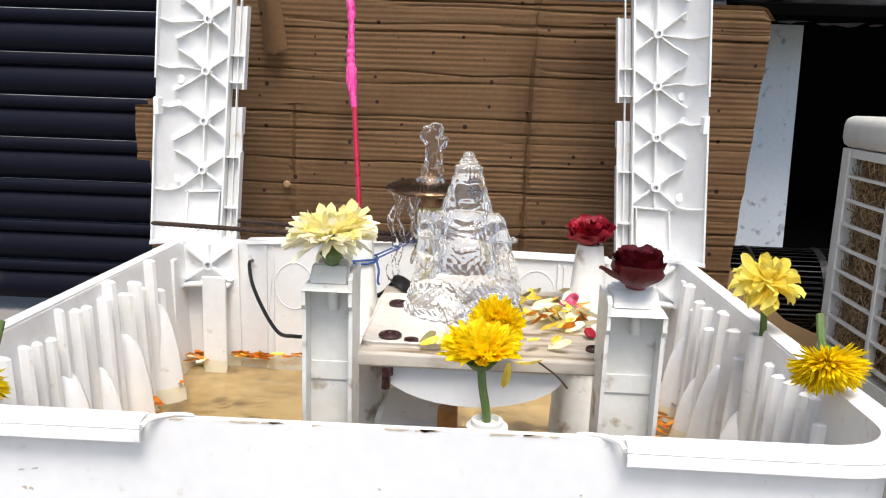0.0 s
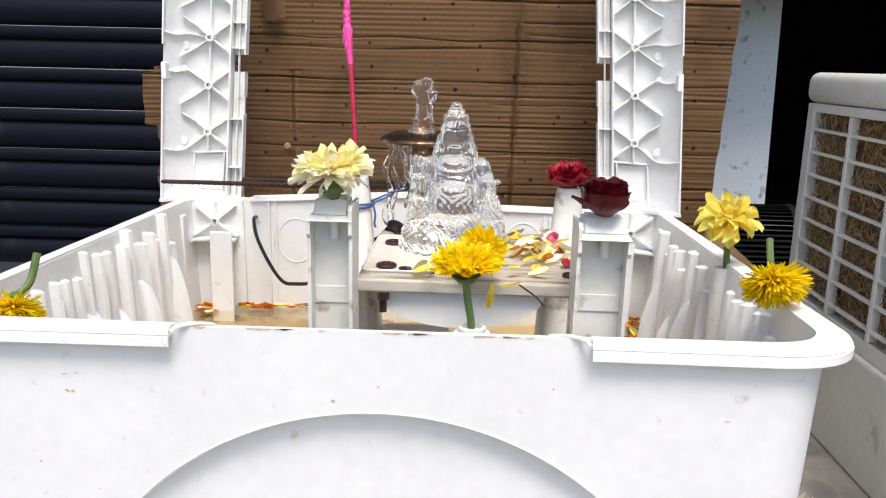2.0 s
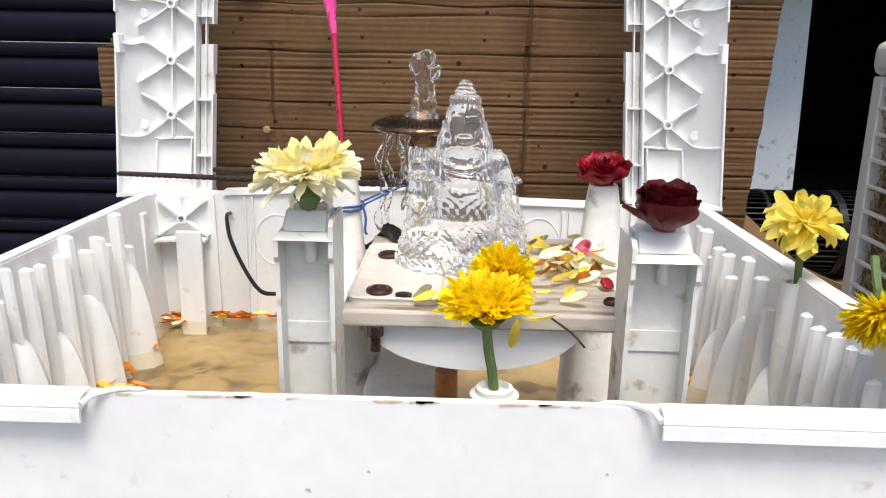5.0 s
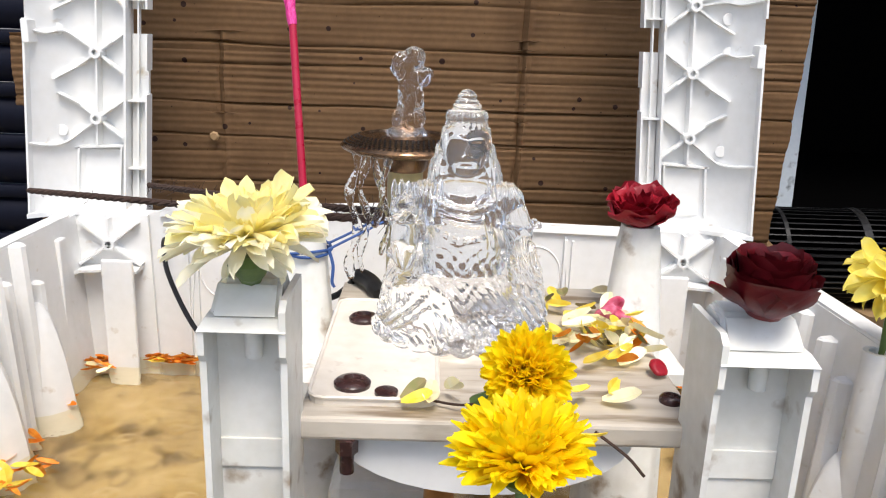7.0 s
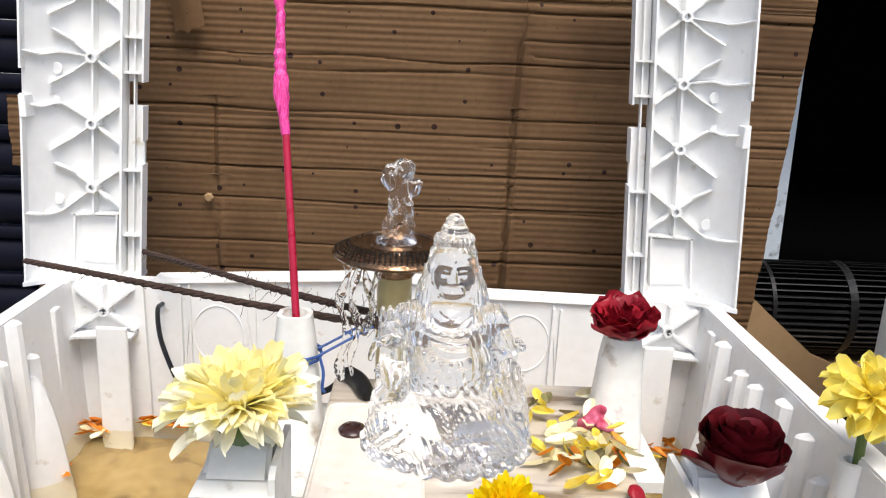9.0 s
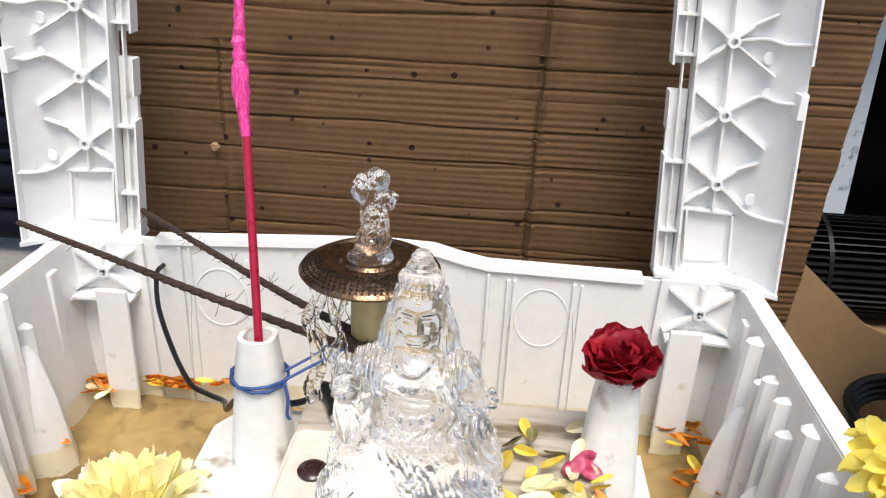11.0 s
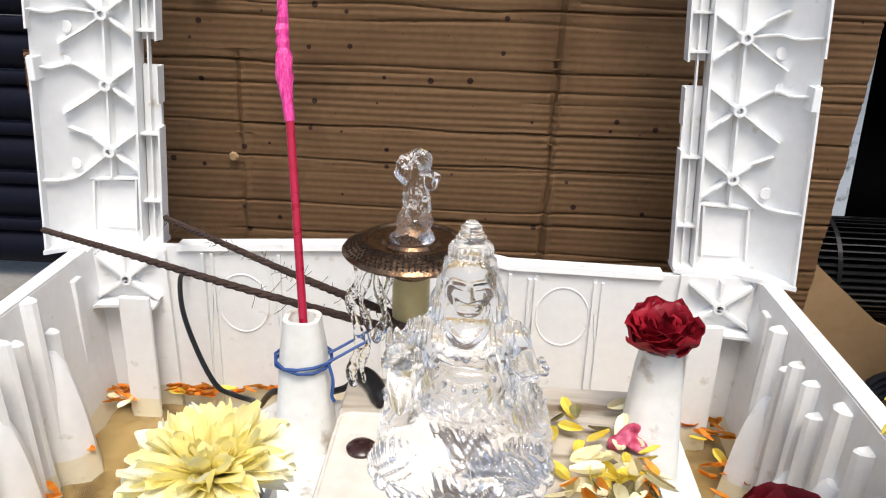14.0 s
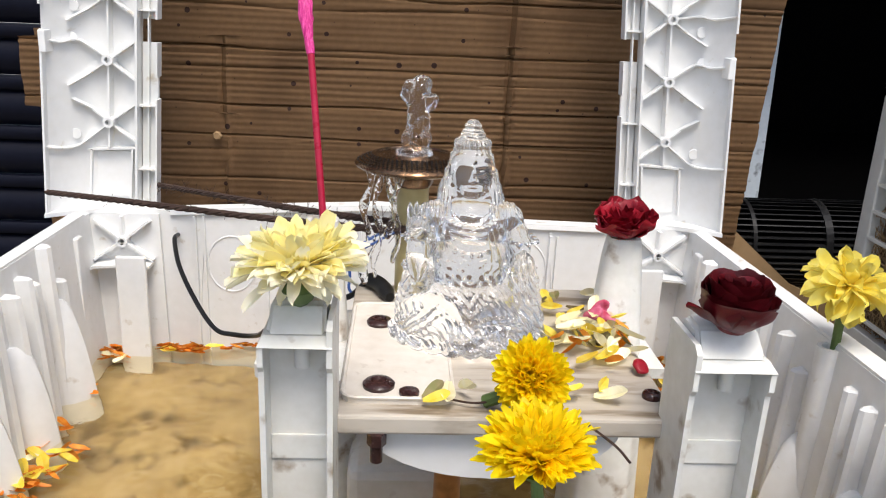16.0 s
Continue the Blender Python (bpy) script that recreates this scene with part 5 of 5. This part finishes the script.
rope("jute_rope", [(-0.364, 0.562, 0.2305), (-0.25, 0.486, 0.2425), (-0.12, 0.398, 0.256), (-0.002, 0.320, 0.270), (0.010, 0.316, 0.271)], 0.0030, "dark brown jute rope tied round an upright and the nozzle", 60, 3)
rope("jute_rope", [(-0.266, 0.618, 0.2285), (-0.20, 0.548, 0.2385), (-0.08, 0.420, 0.2575), (-0.002, 0.338, 0.272), (0.006, 0.338, 0.272)], 0.0030, "dark brown frayed jute rope running to the nozzle", 260, 4)
rope("jute_rope", [(NX - 0.016, NY - 0.002, 0.270), (NX - 0.006, NY - 0.015, 0.271), (NX + 0.010, NY - 0.013, 0.271), (NX + 0.016, NY + 0.002, 0.272)], 0.0034, "dark jute rope knotted round the nozzle pipe", 40, 6)
th = thing("blue_thread", (-0.053, 0.300, 0.255), "blue thread tied round a post and the nozzle", "thread")
loop = [(-0.053 + 0.0185 * math.cos(a), 0.305 + 0.0185 * math.sin(a), 0.2525 + 0.002 * math.sin(a * 1.5)) for a in [math.pi * 2 * i / 12 for i in range(25)]]
part("loop", tube(loop, 0.0011, 6), BLUE, th, smooth=True)
part("strand", tube(spline([(-0.036, 0.298, 0.254), (-0.018, 0.307, 0.262), (0.0, 0.316, 0.270)], 6), 0.0010, 6), BLUE, th, smooth=True)
part("strand", tube(spline([(-0.037, 0.306, 0.256), (-0.014, 0.322, 0.265), (0.0, 0.340, 0.272)], 6), 0.0010, 6), BLUE, th, smooth=True)
part("loose_end", tube(spline([(-0.035, 0.296, 0.254), (-0.032, 0.293, 0.244), (-0.0325, 0.291, 0.234), (-0.031, 0.291, 0.230)], 5), 0.0012, 6), BLUE, th, smooth=True)
cb = thing("power_cable", (-0.239, 0.569, 0.17), "black power cable hanging from the back wall to the pump", "cable")
part("wire", tube(spline([(-0.243, 0.602, 0.176), (-0.241, 0.580, 0.176), (-0.228, 0.548, 0.156), (-0.203, 0.515, 0.128), (-0.180, 0.492, 0.110), (-0.158, 0.475, 0.112), (-0.135, 0.455, 0.120), (-0.116, 0.410, 0.145), (-0.090, 0.365, 0.188), (-0.060, 0.352, 0.196), (-0.035, 0.345, 0.206), (-0.020, 0.338, 0.222), (-0.012, 0.330, 0.222)], 8), 0.0025, 8), BLACK, cb, smooth=True)
part("plug", tube(spline([(-0.022, 0.340, 0.224), (-0.010, 0.325, 0.224), (-0.002, 0.305, 0.221)], 6), [0.003, 0.005, 0.0062, 0.0062, 0.0062, 0.0062, 0.0062, 0.0062, 0.0062, 0.0062, 0.0062, 0.005, 0.004], 10), BLACK, cb, "black rubber plug", smooth=True)

# ---- loose petals ----


def loose(name, mat, length, width, label, group):
    b = bmesh.new()
    petal(b, Matrix.Translation((0, -length / 2, 0)), length, width, 40, 0.3, 6, 0.6, -12)
    bmesh.ops.solidify(b, geom=list(b.faces), thickness=0.0004)
    ob = part(name, b, mat, smooth=True)
    return tagged(ob, label, "petal", group)


rnd = random.Random(21)
kinds = [loose("petal", CREAM, 0.021, 0.009, "pale cream fallen petal on the deck", "petals on the deck"), loose("petal", LEMON, 0.017, 0.007, "yellow fallen petal on the deck", "petals on the deck"),
         loose("petal", ORANGE, 0.013, 0.008, "orange fallen petal on the deck", "petals on the deck"), loose("petal", DRY, 0.016, 0.008, "withered green leaf on the deck", "petals on the deck")]
spots = [(0, 0.118, 0.232), (0, 0.126, 0.218), (0, 0.130, 0.250), (0, 0.145, 0.262), (0, 0.150, 0.205), (1, 0.122, 0.262), (1, 0.138, 0.236), (1, 0.147, 0.228), (1, 0.136, 0.274), (1, 0.120, 0.285), (1, 0.150, 0.250), (1, 0.142, 0.200),
         (0, 0.108, 0.222), (0, 0.133, 0.205), (1, 0.128, 0.198), (2, 0.122, 0.214), (2, 0.130, 0.222), (2, 0.118, 0.205), (3, 0.112, 0.292), (3, 0.124, 0.296), (3, 0.138, 0.288), (0, 0.140, 0.215), (1, 0.110, 0.150), (1, 0.128, 0.160), (0, 0.132, 0.150),
         (0, 0.034, 0.145), (0, 0.044, 0.150), (1, 0.028, 0.140), (3, 0.026, 0.146), (0, 0.152, 0.285), (1, 0.106, 0.275)]
for _ in range(46):
    spots.append((rnd.choice((0, 0, 0, 1, 1, 2, 3)), min(0.141 + rnd.gauss(0, 0.017), 0.164), 0.236 + rnd.gauss(0, 0.030)))
used = set()
for k, x, y in spots:
    m = pose(x, y, PZ + 0.003 + rnd.uniform(0, 0.008), rnd.uniform(-35, 35), rnd.uniform(-45, 45), rnd.uniform(0, 360))
    if k not in used:
        used.add(k)
        kinds[k].matrix_basis = m
    else:
        copy_thing(kinds[k], m)
mg = blob_mesh([((0.158, 0.276, PZ + 0.0050), (0.0105, 0.0085, 0.0036), (0, 24, 0)), ((0.149, 0.274, PZ + 0.0070), (0.0080, 0.007, 0.0030), (0, -34, 10)), ((0.156, 0.282, PZ + 0.0085), (0.0080, 0.0025, 0.0075), (20, 0, 15))], 0.0008, "petal", MAGENTA, (0.158, 0.276, PZ), 0.003, 90)
tagged(mg, "curled magenta rose petal with a white edge", "petal", "petals on the deck")
rp = blob_mesh([((0.161, 0.190, PZ + 0.005), (0.006, 0.007, 0.0030), (14, 18, 0))], 0.0008, "petal", ROSEB, (0.161, 0.190, PZ), 0.0025, 110)
tagged(rp, "dark red rose petal beside the post", "petal", "petals on the deck")
yl = loose("petal", LEMON, 0.028, 0.007, "long yellow petal hanging over the deck edge", "petals on the deck")
yl.matrix_basis = pose(0.104, 0.112, PZ + 0.002, -30, 10, 50)
copy_thing(yl, pose(0.088, 0.108, PZ - 0.008, -75, 0, 10))
tw = thing("twig", (0.05, 0.14, PZ), "thin dark dry flower stalk lying on the deck", "twig")
part("stalk", tube(spline([(0.035, 0.146, PZ + 0.003), (0.05, 0.140, PZ + 0.004), (0.066, 0.142, PZ + 0.006)], 6), 0.0007, 5), ROPE, tw)
part("stalk", tube(spline([(0.112, 0.120, PZ + 0.002), (0.126, 0.112, PZ - 0.006), (0.134, 0.108, PZ - 0.014)], 4), 0.0008, 5), ROPE, tw)

fo = loose("petal", ORANGE, 0.019, 0.0065, "orange marigold petal floating on the water", "petals on the water")
fc = loose("petal", CREAM, 0.026, 0.011, "cream petal floating on the water", "petals on the water")
first = True
clusters = [(-0.240, 0.585, 0.024, 0.009, 34), (-0.175, 0.592, 0.03, 0.006, 10), (-0.315, 0.574, 0.016, 0.018, 16), (0.300, 0.570, 0.020, 0.020, 22), (0.31, 0.50, 0.010, 0.03, 5), (-0.310, 0.40, 0.010, 0.10, 7), (-0.29, 0.30, 0.02, 0.05, 10), (-0.29, 0.20, 0.03, 0.06, 8), (-0.295, 0.345, 0.022, 0.03, 16), (0.30, 0.46, 0.018, 0.05, 12), (0.29, 0.40, 0.02, 0.06, 5)]
for x, y, sx, sy, cnt in clusters:
    for _ in range(cnt):
        m = pose(x + rnd.uniform(-sx, sx), y + rnd.uniform(-sy, sy), WATER + 0.002 + rnd.uniform(0, 0.003), rnd.uniform(-12, 12), rnd.uniform(-20, 20), rnd.uniform(40, 140) + rnd.choice((0, 180)))
        if first:
            fo.matrix_basis, first = m, False
        else:
            copy_thing(fo, m)
fc.matrix_basis = pose(-0.312, 0.560, WATER + 0.003, 0, 0, 80)
for x, y in ((-0.300, 0.553), (-0.302, 0.27), (-0.315, 0.35), (-0.28, 0.23)):
    copy_thing(fc, pose(x, y, WATER + 0.003, rnd.uniform(-10, 10), rnd.uniform(-10, 10), rnd.uniform(0, 360)))

fy = loose("petal", LEMON, 0.022, 0.010, "wet yellow petal floating by the basin wall", "petals on the water")
fy.matrix_basis = pose(-0.296, 0.345, WATER + 0.003, 8, -6, 30)
for x, y, a in ((-0.305, 0.355, 75), (-0.282, 0.335, 120), (-0.298, 0.326, 160), (-0.308, 0.335, 20), (-0.278, 0.352, 60), (-0.290, 0.362, 100), (-0.302, 0.312, 45), (0.302, 0.515, 30), (0.288, 0.545, 110), (-0.205, 0.588, 85), (-0.255, 0.580, 70)):
    copy_thing(fy, pose(x, y, WATER + 0.003 + rnd.uniform(0, 0.004), rnd.uniform(-18, 18), rnd.uniform(-18, 18), a))

# ---- the air cooler beside the basin ----
CX, CY1, CY0, CZ1 = 0.53, 0.592, 0.0, 0.402
ac = thing("air_cooler", (0.80, 0.30, GROUND), "grey-white plastic air cooler with wood-wool pads behind slats", "air cooler")
part("lid", block((CX - 0.004, CY0 - 0.004, 0.362), (1.05, CY1 + 0.004, CZ1), 0.012, seg=4), COOLER, ac, smooth=True)
part("base", block((CX - 0.006, CY0 - 0.004, GROUND), (1.05, CY1 + 0.004, 0.080), 0.004), COOLER, ac)
part("side_rail", block((CX, CY1 - 0.022, 0.0805), (CX + 0.025, CY1, 0.3615), 0.002), COOLER, ac)
part("side_rail", block((CX, CY0, 0.0805), (CX + 0.025, CY0 + 0.025, 0.3615), 0.002), COOLER, ac)
part("top_rail", block((CX, CY0 + 0.0255, 0.350), (CX + 0.025, CY1 - 0.0225, 0.3615), 0.001), COOLER, ac)
part("bottom_rail", block((CX, CY0 + 0.0255, 0.0805), (CX + 0.025, CY1 - 0.0225, 0.100), 0.001), COOLER, ac)
# backing behind the fibres, darkened in colour as the pad's shaded depth
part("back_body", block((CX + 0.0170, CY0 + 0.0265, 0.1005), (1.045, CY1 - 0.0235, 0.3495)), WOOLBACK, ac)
for i in range(8):
    z = 0.112 + 0.0305 * i
    b = hexa(bmesh.new(), [(CX, CY0 + 0.0255, z), (CX + 0.005, CY0 + 0.0255, z + 0.001), (CX + 0.005, CY1 - 0.0225, z + 0.001), (CX, CY1 - 0.0225, z), (CX, CY0 + 0.0255, z + 0.0034), (CX + 0.005, CY0 + 0.0255, z + 0.0036), (CX + 0.005, CY1 - 0.0225, z + 0.0036), (CX, CY1 - 0.0225, z + 0.0034)])
    part("slat", b, COOLER, ac)
for y in (0.125, 0.237, 0.349, 0.460):
    part("divider", block((CX - 0.001, y - 0.004, 0.1005), (CX + 0.010, y + 0.004, 0.3495), 0.001), COOLER, ac)
wl2 = bmesh.new()
rnd = random.Random(31)
for _ in range(3400):
    y, z = rnd.uniform(0.06, CY1 - 0.02), rnd.uniform(0.10, 0.352)
    a, r = rnd.uniform(0, 6.28), rnd.uniform(0.006, 0.016)
    p0 = Vector((CX + rnd.uniform(0.009, 0.016), y, z))
    d = Vector((0, math.cos(a), math.sin(a))) * r
    bend = Vector((-rnd.uniform(0.0, 0.006), rnd.uniform(-1, 1) * r * 0.5, rnd.uniform(-1, 1) * r * 0.5))
    tube([p0 - d, p0 + bend, p0 + d], 0.0006, 3, wl2, cap=False)
tagged(part("wood_wool", wl2, WOOL, ac, "tangled tan wood-wool pad"), kind="stuff")

# ---- things in the shop opening and beside ----


def blower(x0, x1, cy, cz, r, label):
    """A black blower wheel lying on its side: end discs and thin blades round a drum."""
    ob = thing("blower_wheel", ((x0 + x1) / 2, cy, cz - r), label, "fan wheel", "black fan wheels in the shop")
    tip = Matrix.Rotation(math.pi / 2, 3, "Y")
    # the drum takes the same near black, so gaps between blades stay dark
    part("drum", lathe([(r * 0.88, 0.0), (r * 0.88, x1 - x0)], (x0, cy, cz), 40, axis=tip), SHOPSHADE, ob)
    for x in (x0, (x0 + x1) / 2, x1):
        part("disc", lathe([(r * 0.86, -0.003), (r, -0.003), (r, 0.003), (r * 0.86, 0.003)], (x, cy, cz), 40, axis=tip), BLACK, ob)
    for i in range(44):
        a = 2 * math.pi * i / 44
        c, s2 = math.cos(a), math.sin(a)
        b = bmesh.new()
        hexa(b, [(x, cy + rr * math.cos(a + k) , cz + rr * math.sin(a + k)) for x in (x0, x1) for rr, k in ((r * 0.885, 0), (r * 0.985, 0.05), (r * 0.985, 0.075), (r * 0.885, 0.025))])
        part("blade", b, BLACK, ob)
    return ob


blower(0.42, 0.642, 0.905, 0.098, 0.070, "black plastic blower wheel lying on a carton")
blower(0.650, 0.87, 0.910, 0.098, 0.070, "black plastic blower wheel lying on a carton beside another")
box = thing("cardboard_box", (0.62, 0.88, GROUND), "open tan cardboard box with a torn slanting flap", "box")
part("body", block((0.432, 0.784, GROUND), (0.90, 1.02, 0.027), 0.003), CARTON, box)
part("flap", plate([(0.432, GROUND), (0.430, 0.165), (0.452, 0.166), (0.50, 0.125), (0.56, 0.075), (0.62, 0.05), (0.80, 0.035), (0.80, GROUND)], 0.774, 0.780), CARTON, box, "torn slanting cardboard flap")
coil = thing("cable_coil", (0.60, 0.70, GROUND), "dark coil of cable on the ground behind the cooler", "cable")
for k in range(4):
    part("turn", tube([(0.60 + (0.06 + 0.004 * k) * math.cos(a), 0.70 + 0.05 * math.sin(a), GROUND + 0.022 + 0.009 * k + 0.03 * (math.sin(a) + 1) / 2) for a in [2 * math.pi * i / 28 for i in range(29)]], 0.0055, 8), BLACK, coil, smooth=True)
sack = blob_mesh([((0.80, 1.30, 0.66), (0.26, 0.12, 0.09)), ((0.62, 1.28, 0.67), (0.12, 0.10, 0.07)), ((1.0, 1.3, 0.68), (0.2, 0.12, 0.09))], 0.012, "grey_sack", TARP, (0.8, 1.3, 0.56), 0.05, 14)
tagged(sack, "grey dusty sack on a shelf in the dark shop", "sack")
# the shelf's colour holds the shop's shade as well
shelf = part("shelf", block((0.556, 1.18, 0.575), (3.09, 1.39, 0.60), 0.003), SHOPSHADE)
tagged(shelf, "shelf board between the shop walls, coloured near black as unlit", "shelf", kind="structure")
lit = thing("torn_wrapper", (0.45, 0.21, GROUND), "torn white and crimson paper wrapper on the ground", "litter")
for k, (mt, c, w) in enumerate(((PAPER, (0.455, 0.228), 0.030), (CRIMSON, (0.432, 0.215), 0.026), (PAPER, (0.438, 0.245), 0.028), (PAPER, (0.475, 0.215), 0.024))):
    b = bmesh.new()
    g = [[b.verts.new((c[0] + w * (i / 7 - 0.5), c[1] + w * 1.1 * (j / 7 - 0.5), GROUND + 0.007 + 0.016 * abs(noise.noise((i * 0.5 + k * 9, j * 0.5, 1))))) for i in range(8)] for j in range(8)]
    for p, q2 in zip(g, g[1:]):
        for i in range(7):
            b.faces.new((p[i], p[i + 1], q2[i + 1], q2[i]))
    bmesh.ops.solidify(b, geom=list(b.faces), thickness=0.0006)
    part("scrap", b, mt, lit)
